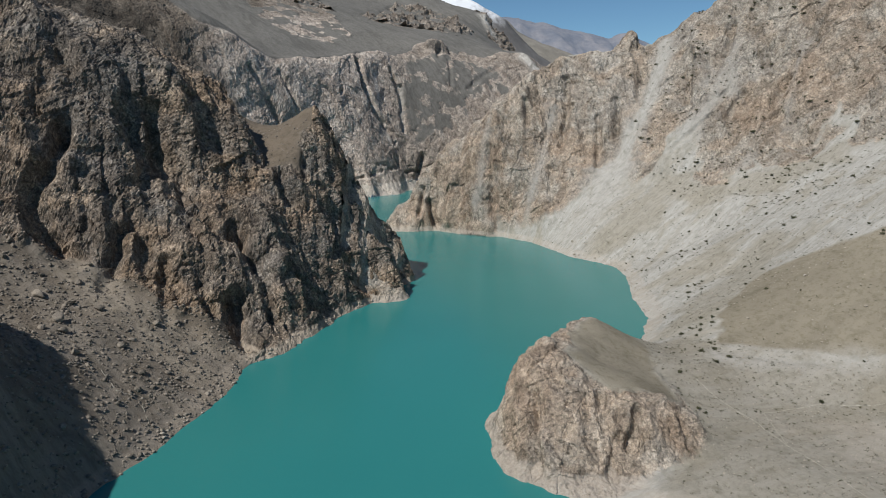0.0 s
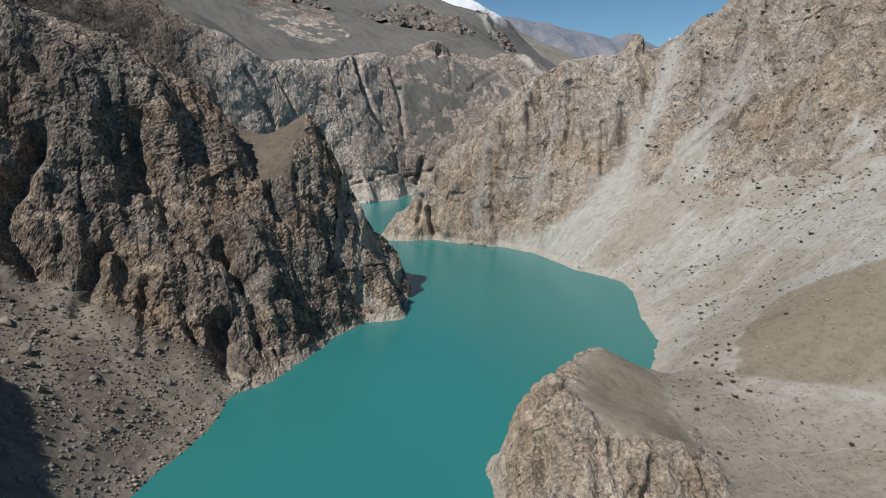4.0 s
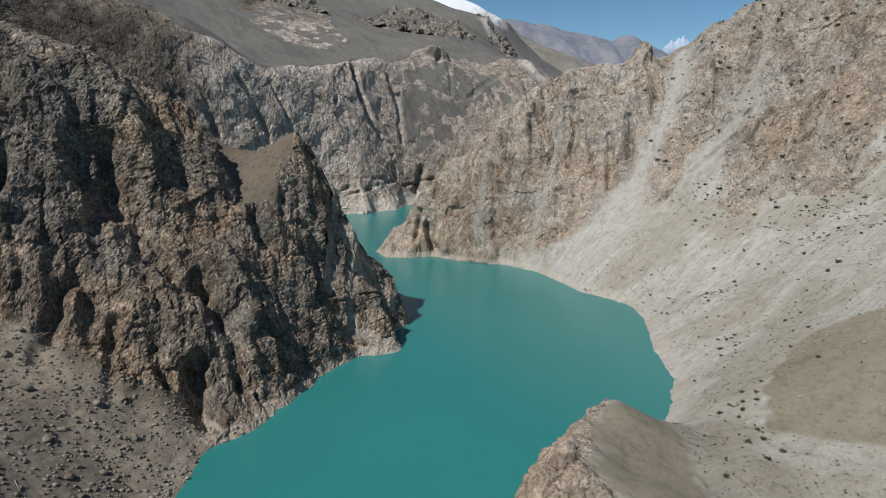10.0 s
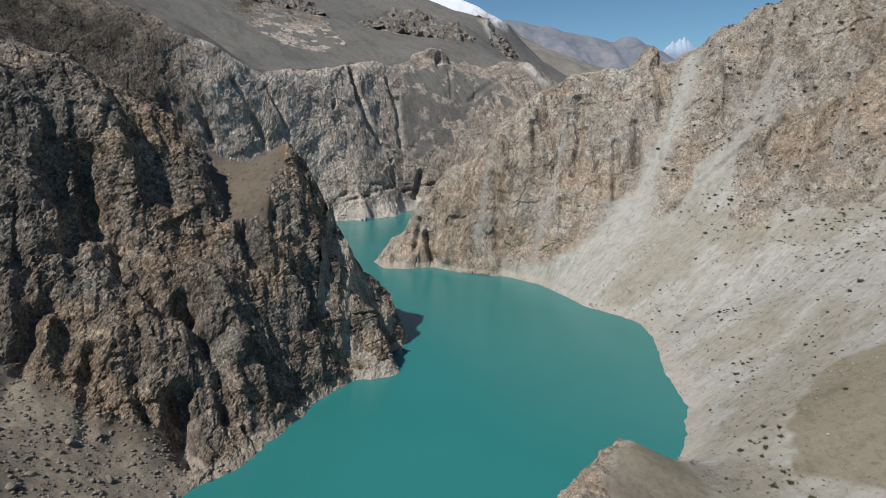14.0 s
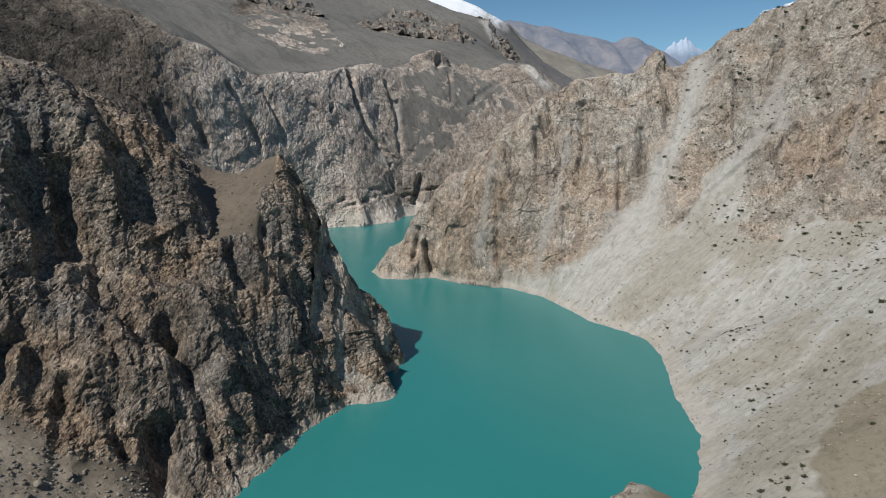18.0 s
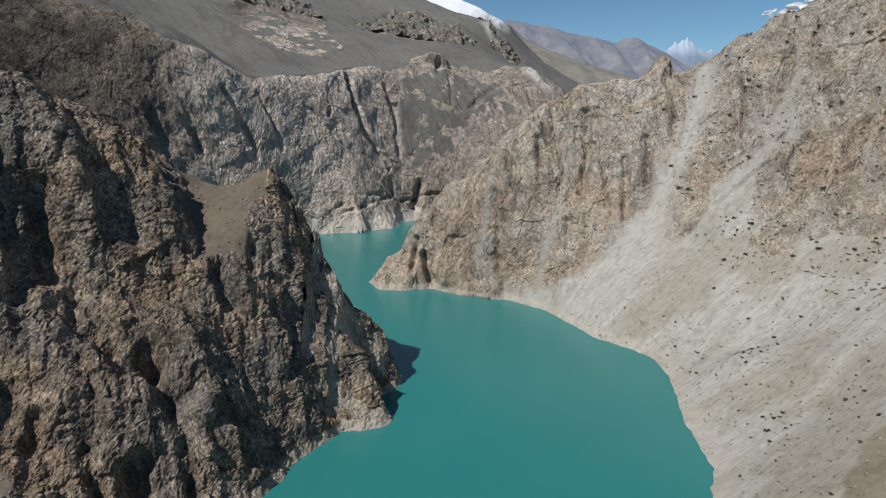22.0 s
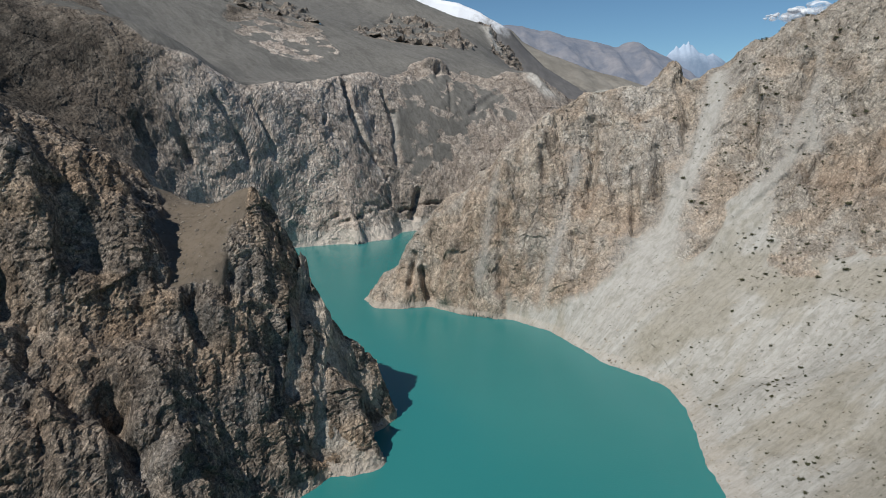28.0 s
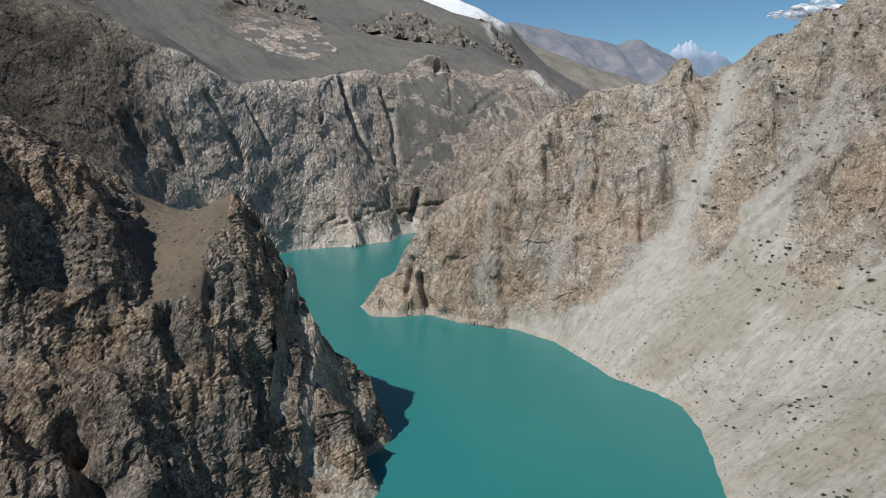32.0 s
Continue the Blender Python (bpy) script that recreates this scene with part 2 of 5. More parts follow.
# ---- zones in plan ----
TALUS_WEST = [(-99, 300), (-118, 319), (-150, 312), (-197, 316), (-235, 300), (-330, 285), (-330, 205), (-255, 190), (-210, 140), (-180, 90),
              (-100, 120), (-90, 250)]
PLATEAU = [(-90, 420), (-112, 408), (-116, 426), (-124, 442), (-134, 460), (-144, 495), (-175, 530), (-160, 560), (-110, 520), (-92, 480),
           (-80, 462), (-80, 450), (-86, 436)]
SCREE_EAST = [(92, 652), (131, 619), (164, 604), (190, 606), (205, 598), (214, 584), (229, 576), (243, 575), (262, 592), (268, 572), (264, 550), (262, 526), (272, 508), (286, 514), (298, 520),
              (300, 492), (324, 470), (340, 482), (353, 500), (357, 470), (352, 440), (385, 430), (420, 385), (520, 300), (520, -240), (90, -240),
              (105, 150), (64, 173), (92, 178), (106, 188), (110, 210), (104, 240), (96, 268), (106, 286), (120, 306), (130, 330), (110, 500), (100, 600)]
TERRACE = [(150, 268), (163, 294), (180, 314), (207, 334), (231, 324), (266, 311), (330, 300), (420, 280), (420, 190), (300, 205), (208, 234),
           (183, 250)]
FAN_SOIL = [(108, 205), (106, 240), (112, 280), (135, 290), (152, 268), (183, 250), (208, 234), (300, 205), (520, 190), (520, -240), (60, -240), (80, 160)]
HEAD_ALL = [(15, 160), (70, 168), (112, 185), (116, 215), (114, 250), (120, 300), (60, 300), (15, 240)]
HEAD_TOP = [(88, 280), (104, 288), (112, 262), (108, 236), (106, 214), (102, 201), (90, 199), (79, 200), (69, 204), (60, 213), (57, 222), (64, 240), (74, 262)]
SCREE_NORTH = [(-300, 922), (-262, 958), (-240, 985), (-205, 1026), (-165, 1072), (-130, 1112), (-95, 1172), (-40, 1216),
               (0, 1290), (40, 1312), (140, 1318), (230, 1330), (300, 1340), (330, 1500), (200, 1700), (205, 1800), (130, 1880), (0, 2400), (-900, 2400),
               (-640, 1500), (-480, 1160), (-345, 940)]
SCREE_GULLY = [(-28, 1150), (-5, 1135), (40, 1160), (110, 1195), (185, 1245), (160, 1280), (90, 1285), (30, 1262), (-15, 1215)]
KNOLLS_WEST = [(-345, 1330), (-300, 1262), (-232, 1222), (-135, 1262), (-128, 1300), (-168, 1380), (-215, 1560), (-420, 1720)]
KNOLLS_EAST = [(-125, 1470), (-95, 1425), (-20, 1415), (90, 1440), (160, 1600), (60, 1800), (-60, 1800)]
# brownish gravel lying on the grey scree
GRAVEL_EAST = [[(252, 548), (225, 520), (196, 515), (166, 530), (158, 546), (192, 552), (228, 564)],
               [(150, 330), (170, 348), (196, 362), (228, 392), (250, 388), (236, 350), (207, 334), (180, 314), (150, 290)],
               [(240, 572), (262, 552), (285, 510), (320, 478), (352, 460), (330, 438), (300, 458), (262, 496), (235, 530), (220, 558)],
               [(166, 392), (192, 410), (230, 412), (226, 386), (196, 390)]]
# warmer and darker patches of rock: x, y, height, size
WARM_WEST = [(-126, 311, 23, 22), (-146, 319, 33, 14), (-123, 393, 87, 13), (-132, 395, 100, 12), (-28, 417, 15, 14), (-160, 324, 45, 16), (-89, 453, 136, 15), (-163, 392, 144, 14),
             (-155, 414, 151, 14), (-168, 334, 64, 14), (-142, 436, 152, 15), (-42, 408, 8, 10), (-112, 402, 92, 10)]
DARK_WEST = [(-189, 386, 170, 32), (-183, 381, 130, 20), (-99, 407, 84, 16), (-76, 429, 101, 18), (-63, 427, 61, 24), (-192, 348, 105, 20), (-166, 354, 84, 14), (-198, 359, 132, 24),
             (-54, 445, 79, 14), (-98, 348, 40, 16), (-80, 400, 45, 20), (-235, 400, 195, 30)]
WARM_EAST = [(74, 680, 86, 34), (158, 664, 104, 24), (44, 676, 27, 26), (125, 633, 29, 20), (181, 643, 89, 20), (310, 548, 140, 24), (350, 536, 168, 30), (95, 659, 36, 24), (0, 704, 20, 24), (236, 630, 110, 14)]
DARK_EAST = [(215, 694, 200, 26), (261, 644, 160, 18), (225, 668, 160, 26), (281, 592, 145, 18), (203, 664, 132, 18), (289, 667, 220, 26), (325, 587, 179, 20), (180, 700, 190, 16)]
DARK_NORTH = [(-440, 850, 270, 70), (-500, 850, 300, 90), (-395, 880, 262, 45), (-420, 800, 215, 70)]
WARM_HEAD = [(70, 193, 18, 22), (95, 188, 14, 14), (46, 214, 24, 20), (36, 200, 12, 14), (60, 245, 28, 14)]
# gullies: width, depth, line; a negative depth is a rib
GULLIES_WEST = []
GULLIES_WEST.append((6, 8, [(-101, 411, 98), (-98, 405, 89), (-92, 401, 76)]))
GULLIES_WEST.append((7, 7, [(-120, 365, 68), (-111, 356, 57), (-102, 347, 39)]))
GULLIES_WEST.append((6, 4, [(-70, 424, 82), (-61, 419, 57), (-64, 401, 37)]))
GULLIES_WEST.append((9, 7, [(-58, 440, 80), (-55, 432, 66), (-57, 418, 43)]))
GULLIES_WEST.append((6, 9, [(-43, 441, 56), (-46, 425, 37), (-42, 411, 12)]))
GULLIES_WEST.append((9, 9, [(-174, 387, 140), (-170, 383, 119), (-166, 376, 99)]))
GULLIES_WEST.append((11, 7, [(-205, 369, 151), (-184, 373, 131), (-173, 372, 108), (-174, 363, 94)]))
GULLIES_WEST.append((10, 11, [(-210, 353, 130), (-215, 342, 111), (-220, 328, 92), (-211, 319, 74), (-194, 312, 57)]))
GULLIES_WEST.append((10, 14, [(-112, 330, 28), (-110, 320, 15), (-104, 310, 4)]))
GULLIES_WEST.append((7, 8, [(-133, 327, 34), (-125, 319, 22)]))
GULLIES_WEST.append((7, 9, [(-119, 362, 64), (-105, 353, 48), (-100, 347, 36), (-91, 333, 16)]))
GULLIES_WEST.append((8, 9, [(-177, 333, 68), (-175, 317, 52), (-175, 304, 44)]))
GULLIES_WEST.append((6, 6, [(-153, 329, 52), (-142, 301, 26)]))
GULLIES_WEST.append((9, 8, [(-230, 386, 184), (-214, 372, 160), (-213, 350, 126)]))
GULLIES_WEST.append((8, 6, [(-141, 361, 78), (-127, 355, 69), (-116, 359, 61)]))
GULLIES_WEST.append((7, 6, [(-158, 382, 96), (-146, 354, 76), (-135, 339, 56)]))
GULLIES_WEST.append((13, -8, [(-131, 324, 30), (-126, 315, 20), (-119, 303, 11)]))
GULLIES_WEST.append((8, -5, [(-38, 440, 42), (-31, 432, 24), (-24, 418, 10)]))
GULLIES_WEST.append((10, -5, [(-162, 397, 141), (-156, 394, 120), (-152, 384, 96)]))
GULLIES_WEST.append((11, -6, [(-215, 370, 157), (-212, 358, 141), (-204, 345, 110)]))
GULLIES_WEST.append((9, -6, [(-92, 340, 18), (-98, 350, 38), (-88, 362, 50)]))
GULLIES_WEST.append((9, 9, [(-44, 454, 56), (-34, 450, 32), (-27, 447, 12), (-22, 446, 2)]))
GULLIES_EAST = []
GULLIES_EAST.append((7, 8, [(171, 697, 176), (169, 677, 138), (159, 658, 102)]))
GULLIES_EAST.append((6, 6, [(145, 648, 77), (142, 631, 53), (140, 613, 31)]))
GULLIES_EAST.append((8, 8, [(250, 698, 209), (249, 668, 176), (231, 632, 120)]))
GULLIES_EAST.append((7, 8, [(325, 623, 225), (312, 610, 194)]))
GULLIES_EAST.append((6, 7, [(347, 557, 170), (325, 544, 132)]))
GULLIES_EAST.append((6, 8, [(4, 704, 48), (1, 694, 18)]))
GULLIES_EAST.append((6, 8, [(12, 698, 34), (20, 692, 6)]))
GULLIES_EAST.append((6, 5, [(77, 678, 100), (83, 669, 63), (83, 656, 26)]))
GULLIES_EAST.append((5, 5, [(222, 661, 144), (214, 641, 114)]))
GULLIES_EAST.append((7, 7, [(199, 656, 118), (196, 636, 84), (175, 600, 50)]))
GULLIES_EAST.append((5, 5, [(122, 685, 149), (123, 672, 123)]))
GULLIES_EAST.append((6, 5, [(316, 573, 157), (296, 566, 130)]))
GULLIES_EAST.append((8, 6, [(288, 635, 195), (270, 599, 142)]))
GULLIES_EAST.append((4, 7, [(257, 702, 222), (255, 698, 210), (254, 683, 184), (249, 669, 163), (240, 653, 139)]))
GULLIES_EAST.append((4, 5, [(221, 666, 152), (219, 651, 124)]))
GULLIES_EAST.append((4, 6, [(173, 696, 162), (171, 686, 138), (163, 665, 107)]))
GULLIES_EAST.append((4, 5, [(150, 668, 112), (144, 645, 67)]))
GULLIES_EAST.append((4, 5, [(200, 661, 134), (197, 651, 103), (196, 636, 84)]))
GULLIES_EAST.append((4, 6, [(325, 631, 228), (320, 620, 199), (306, 617, 193)]))
GULLIES_EAST.append((4, 5, [(310, 581, 166), (298, 582, 152)]))
GULLIES_EAST.append((4, 6, [(344, 547, 155), (331, 538, 137), (321, 541, 128)]))
GULLIES_EAST.append((4, 6, [(363, 569, 192), (352, 560, 166)]))
GULLIES_EAST.append((5, 5, [(224, 582, 75), (262, 578, 111), (287, 576, 134)]))
GULLIES_EAST.append((14, -6, [(190, 690, 190), (190, 650, 120), (182, 622, 82)]))
GULLIES_EAST.append((14, -6, [(225, 700, 200), (222, 680, 170), (205, 650, 110)]))
GULLIES_EAST.append((12, -5, [(120, 690, 160), (112, 668, 100), (105, 655, 40)]))
GULLIES_EAST.append((12, -5, [(45, 694, 70), (40, 684, 40), (36, 684, 12)]))
GULLIES_EAST.append((14, -6, [(300, 650, 215), (290, 610, 165), (285, 580, 120)]))
GULLIES_NORTH = []
GULLIES_NORTH.append((10, 13, [(-306, 922, 210), (-297, 916, 190), (-287, 912, 157), (-273, 909, 130)]))
GULLIES_NORTH.append((7, 8, [(-252, 948, 208), (-240, 955, 180), (-226, 958, 156), (-212, 955, 125)]))
GULLIES_NORTH.append((7, 9, [(-215, 990, 203), (-193, 986, 163), (-182, 981, 124)]))
GULLIES_NORTH.append((6, 9, [(-134, 1098, 224), (-125, 1091, 194), (-126, 1055, 172)]))
GULLIES_NORTH.append((6, 8, [(68, 1286, 270), (70, 1252, 233), (71, 1213, 192)]))
GULLIES_NORTH.append((6, 6, [(-112, 1007, 38), (-63, 1052, 50), (-39, 1095, 40)]))
GULLIES_NORTH.append((11, 15, [(-103, 1133, 235), (-91, 1112, 185), (-74, 1108, 136), (-48, 1124, 97), (-38, 1100, 45)]))
GULLIES_NORTH.append((9, 10, [(-27, 1178, 186), (-24, 1142, 106)]))
GULLIES_NORTH.append((7, 8, [(-48, 1181, 220), (-29, 1171, 172), (-25, 1160, 134), (-39, 1127, 88)]))
GULLIES_NORTH.append((10, 9, [(108, 1222, 187), (137, 1250, 213), (172, 1276, 233)]))
GULLIES_NORTH.append((10, 10, [(-321, 878, 178), (-304, 877, 143)]))
GULLIES_NORTH.append((12, 14, [(13, 1133, 58), (3, 1113, 22)]))
GULLIES_NORTH.append((5, 7, [(-150, 975, 20), (-119, 992, 25), (-79, 1018, 36), (-38, 1084, 41)]))
GULLIES_NORTH.append((5, 7, [(-20, 1103, 33), (28, 1130, 41), (80, 1150, 44)]))
GULLIES_NORTH.append((16, -20, [(31, 1288, 270), (44, 1296, 268), (58, 1300, 258)]))
GULLIES_NORTH.append((10, 12, [(50, 1280, 266), (46, 1262, 240)]))
GULLIES_NORTH.append((20, -9, [(-160, 1000, 200), (-120, 1030, 140), (-100, 1015, 90)]))
GULLIES_HEAD = []
GULLIES_HEAD.append((3.5, 5, [(42, 203, 24), (40, 191, 15), (37, 178, 4)]))
GULLIES_HEAD.append((3, 4, [(69, 186, 12), (65, 173, 4)]))
GULLIES_HEAD.append((3, 4.5, [(79, 191, 21), (75, 181, 10)]))
GULLIES_HEAD.append((3, 3.5, [(67, 199, 24), (66, 188, 16)]))
GULLIES_HEAD.append((3, 3.5, [(75, 199, 25), (72, 191, 19)]))
GULLIES_HEAD.append((4, 4, [(98, 192, 20), (97, 184, 10)]))
GULLIES_HEAD.append((5, -3, [(56, 200, 24), (54, 188, 14), (52, 178, 5)]))
GULLIES_HEAD.append((5, 3, [(30, 222, 22), (27, 220, 8)]))
GULLIES_HEAD.append((5, 2.5, [(150, 261, 17), (166, 253, 17), (178, 246, 17), (190, 241, 19)]))
# pale runs of fine debris: width, line
PALE_RUNS = []
PALE_RUNS.append((24, [(165, 580, 36), (187, 596, 58), (206, 610, 82)]))
PALE_RUNS.append((13, [(160, 575, 34), (187, 597, 60), (208, 612, 84), (226, 628, 112), (238, 640, 138), (252, 652, 160), (267, 662, 186), (280, 680, 214)]))
PALE_RUNS.append((8, [(218, 576, 62), (242, 572, 88), (262, 578, 111), (281, 582, 134), (295, 584, 152)]))
PALE_RUNS.append((7, [(112, 632, 25), (124, 641, 51), (137, 654, 87), (148, 671, 117), (155, 681, 144)]))
PALE_RUNS.append((7, [(306, 580, 157), (313, 602, 189), (321, 610, 203)]))
PALE_RUNS.append((6, [(289, 628, 185), (300, 608, 177), (290, 600, 165)]))
PALE_RUNS.append((5, [(368, 568, 201), (352, 552, 170), (346, 545, 158), (330, 520, 120)]))
PALE_RUNS.append((4, [(276, 503, 74), (304, 530, 103), (321, 541, 128)]))
PALE_RUNS.append((6, [(66, 668, 35), (73, 676, 73), (84, 690, 130)]))
PALE_RUNS.append((5, [(-27, 1178, 186), (-24, 1142, 106)]))
PALE_RUNS.append((5, [(-75, 1150, 200), (-60, 1118, 140), (-50, 1105, 90)]))
PALE_RUNS.append((6, [(-189, 980, 160), (-180, 975, 130)]))
PALE_RUNS.append((16, [(230, 1302, 258), (249, 1290, 230), (275, 1310, 205)]))
PALE_RUNS.append((20, [(205, 1800, 410), (212, 1772, 374), (228, 1738, 332)]))
PALE_RUNS.append((12, [(100, 1850, 430), (110, 1820, 405)]))
PALE_RUNS.append((5, [(209, 445, 29), (240, 466, 38), (266, 475, 57)]))
PALE_RUNS.append((9, [(-192, 308, 58), (-165, 300, 42), (-140, 296, 25), (-114, 296, 10)]))
PALE_RUNS.append((7, [(322, 608, 203), (310, 600, 182), (296, 588, 161), (282, 580, 128), (265, 567, 101), (248, 560, 84)]))
PALE_RUNS.append((6, [(264, 680, 197), (259, 654, 168), (243, 641, 141), (231, 620, 115)]))
PALE_RUNS.append((4, [(165, 696, 157), (145, 671, 119), (130, 654, 77), (114, 645, 39)]))
PALE_RUNS.append((5, [(340, 560, 190), (322, 545, 140), (300, 520, 100)]))
PALE_RUNS.append((10, [(-184, 301, 46), (-166, 291, 36), (-146, 283, 24), (-126, 272, 13), (-111, 269, 5)]))
PALE_RUNS.append((8, [(148, 258, 16), (158, 253, 16), (170, 248, 17), (186, 243, 18), (205, 236, 20)]))


def near_line3(p, line):
    """Distance of points to a polyline in space; 1e3 outside its surroundings."""
    best = np.full(len(p), 1e3, np.float32)
    a = np.array(line, np.float32)
    box = ((p > a.min(0) - 32) & (p < a.max(0) + 32)).all(1)
    if box.any():
        q = p[box]
        some = np.full(len(q), 1e3, np.float32)
        for u, v in zip(a, a[1:]):
            w = v - u
            t = np.clip((q - u) @ w / (w @ w), 0, 1)
            some = np.minimum(some, np.linalg.norm(q - u - t[:, None] * w, axis=1))
        best[box] = some
    return best


def ground_cover(p, steep):
    """How far the ground is bare rock, fine pale debris, and brown soil plus zones of darkened rock, 0 to 1 each."""
    x, y = p[:, 0].astype(float), p[:, 1].astype(float)
    big = gnoise(np.stack([x / 40, y / 40, 0 * x + 3], 1))
    wob = (8 + 18 * (x > 60) * (y > 440)) * big + (5 + 9 * (x > 60) * (y > 440)) * gnoise(np.stack([x / 16, y / 16, 0 * x], 1)) + 2.5 * gnoise(np.stack([x / 6, y / 6, 0 * x + 7], 1))
    x, y = x + wob, y - wob
    loose = np.maximum.reduce([zone(x, y, ring, soft) for ring, soft in ((TALUS_WEST, 3), (PLATEAU, 3), (SCREE_EAST, 10), (HEAD_TOP, 5))])
    far = zone(x, y, SCREE_NORTH, 6) * (1 - smooth(0.85, 1.35, steep))
    knolls = np.maximum(zone(x, y, KNOLLS_WEST, 12), zone(x, y, KNOLLS_EAST, 14)) * smooth(-0.2, 0.05, gnoise(p / 45 + 5) + 0.6 * gnoise(p / 16))
    knobs = smooth(-0.1, 0.3, gnoise(p / 22 + 2) + 0.6 * gnoise(p / 8))
    far = np.maximum(far * (1 - knolls), 0.95 * zone(x, y, SCREE_GULLY, 14) * (1 - 0.55 * knobs))
    loose = np.maximum(loose, far)
    pale = np.zeros(len(p), np.float32)
    for width, line in PALE_RUNS:
        d = near_line3(p, line) + wob * 0.35
        pale = np.maximum(pale, min(1.0, 0.3 + width / 18) * (1 - smooth(0, width * 1.6, d)))
    # The northern terms past x -80 and y 1320 darken the colour of sun-facing rock.
    brown = np.maximum.reduce([zone(x, y, TERRACE, 2), zone(x, y, PLATEAU, 4), 0.95 * zone(x, y, HEAD_TOP, 5), 0.6 * zone(x, y, FAN_SOIL, 6), (y > 640) * smooth(-250, -340, x) * (1 - far), 0.5 * smooth(-80, 0, x) * (y > 1000) * (1 - far), 0.6 * smooth(230, 320, x) * (y > 430) * (1 - loose), 0.75 * smooth(1320, 1400, y) * (1 - far)])
    rock = (1 - loose) * np.maximum(smooth(0.2, 0.55, steep + 0.3 * gnoise(p / 15)), knolls * zone(x, y, SCREE_NORTH, 6))
    rock = np.maximum(rock, zone(x, y, HEAD_ALL, 2) * (1 - loose))
    return rock * (1 - 0.7 * pale), pale, brown


def spots(p, places):
    """1 at the middle of any of the places, 0 outside, with ragged edges."""
    out = np.zeros(len(p), np.float32)
    rag = 0.5 * gnoise(p / 13) + 0.35 * gnoise(p / 5) if places else 0
    for x, y, z, r in places:
        d = np.linalg.norm(p - np.array([x, y, z], np.float32), axis=1) / r
        out = np.maximum(out, 1 - smooth(0.55, 1.15, d + rag))
    return out


def folds(p, ways):
    """Flat facets meeting in straight creases: direction, spacing and depth of each set."""
    warp = gnoise(p / 70 + 3) * 0.5 + gnoise(p / 24) * 0.2 + gnoise(p / 9) * 0.05
    out = np.zeros(len(p), np.float32)
    for k, (dx, dy, dz, gap, depth) in enumerate(ways):
        f = (p @ np.array([dx, dy, dz], np.float32)) / gap + warp * (1 + 0.3 * k) + 0.37 * k
        f = f - np.floor(f)
        out += depth * (np.where(f < 0.68, f / 0.68, (1 - f) / 0.32) - 0.5)
    return out


FOLDS_WEST = [(0.62, 0.76, 0.2, 41, 5.5), (0.86, -0.3, 0.4, 23, 2.8), (0.25, 0.35, 0.9, 34, 2.2), (0.5, 0.8, -0.3, 11, 1.3)]
FOLDS_EAST = [(0.9, -0.35, 0.25, 37, 4.4), (0.75, 0.4, -0.5, 22, 2.2), (-0.4, 0.3, 0.86, 44, 2.0), (0.95, -0.1, 0.1, 9, 0.9)]
FOLDS_NORTH = [(0.77, 0.1, 0.63, 31, 1.7), (0.55, 0.25, -0.8, 23, 0.8), (0.95, 0.2, 0.2, 52, 1.6), (0.7, 0.1, 0.7, 9, 0.5)]
FOLDS_HEAD = [(0.9, 0.4, 0.1, 13, 2.2), (0.3, -0.5, 0.8, 11, 1.2), (0.9, -0.3, 0.25, 6, 0.8)]


def crag(p, lean, big, tall, fine, scale, slab, flute):
    """How far rock stands proud of the smooth face: buttresses with creased gullies between, broken into tilted slabs."""
    p = p / scale
    q = p @ lean
    warp = gnoise(p / 34) * 9 + gnoise(p / 12 + 5) * 3 + gnoise(p / 5 + 2) * 1.2
    q = q + warp[:, None] * np.array([1, 0.6, 0.5], np.float32)
    s = np.array([1, 1, tall], np.float32)
    other = p @ LEAN_OTHER + warp[:, None] * 0.4
    d = big * 5.0 * (np.abs(gnoise(q * s / 52)) - 0.17)
    d -= big * 4.0 * (np.abs(gnoise(q * s / 25 + 9)) - 0.17)
    d += slab * big * 2.6 * blocks(q * s / 19, 1.7)
    d += slab * big * 1.9 * blocks(other * s / 11 + 5, 1.7)
    if flute:
        f = np.array([1, 1, 0.16], np.float32)
        d += flute * (9 * (np.abs(gnoise(p * f / 33 + 2)) - 0.17) - 5 * (np.abs(gnoise(p * f / 13 + 7)) - 0.17))
    d -= fine * 1.5 * (np.abs(gnoise(q * s / 9 + 31)) - 0.17)
    d += fine * 0.95 * blocks(q * s / 6.3 + 3, 1.8)
    d += fine * 0.7 * blocks(other * s / 3.7 + 13, 1.9)
    d += fine * 0.45 * blocks(q / 2.3 + 7, 2.0)
    return d * scale


def turned(x, y, z):
    return np.array(Euler((radians(x), radians(y), radians(z))).to_matrix(), np.float32)


LEAN_WEST, LEAN_EAST, LEAN_NORTH, LEAN_OTHER = turned(12, -16, 24), turned(8, 10, -30), turned(14, -27, 10), turned(-24, 20, 50)
GRIDS = []


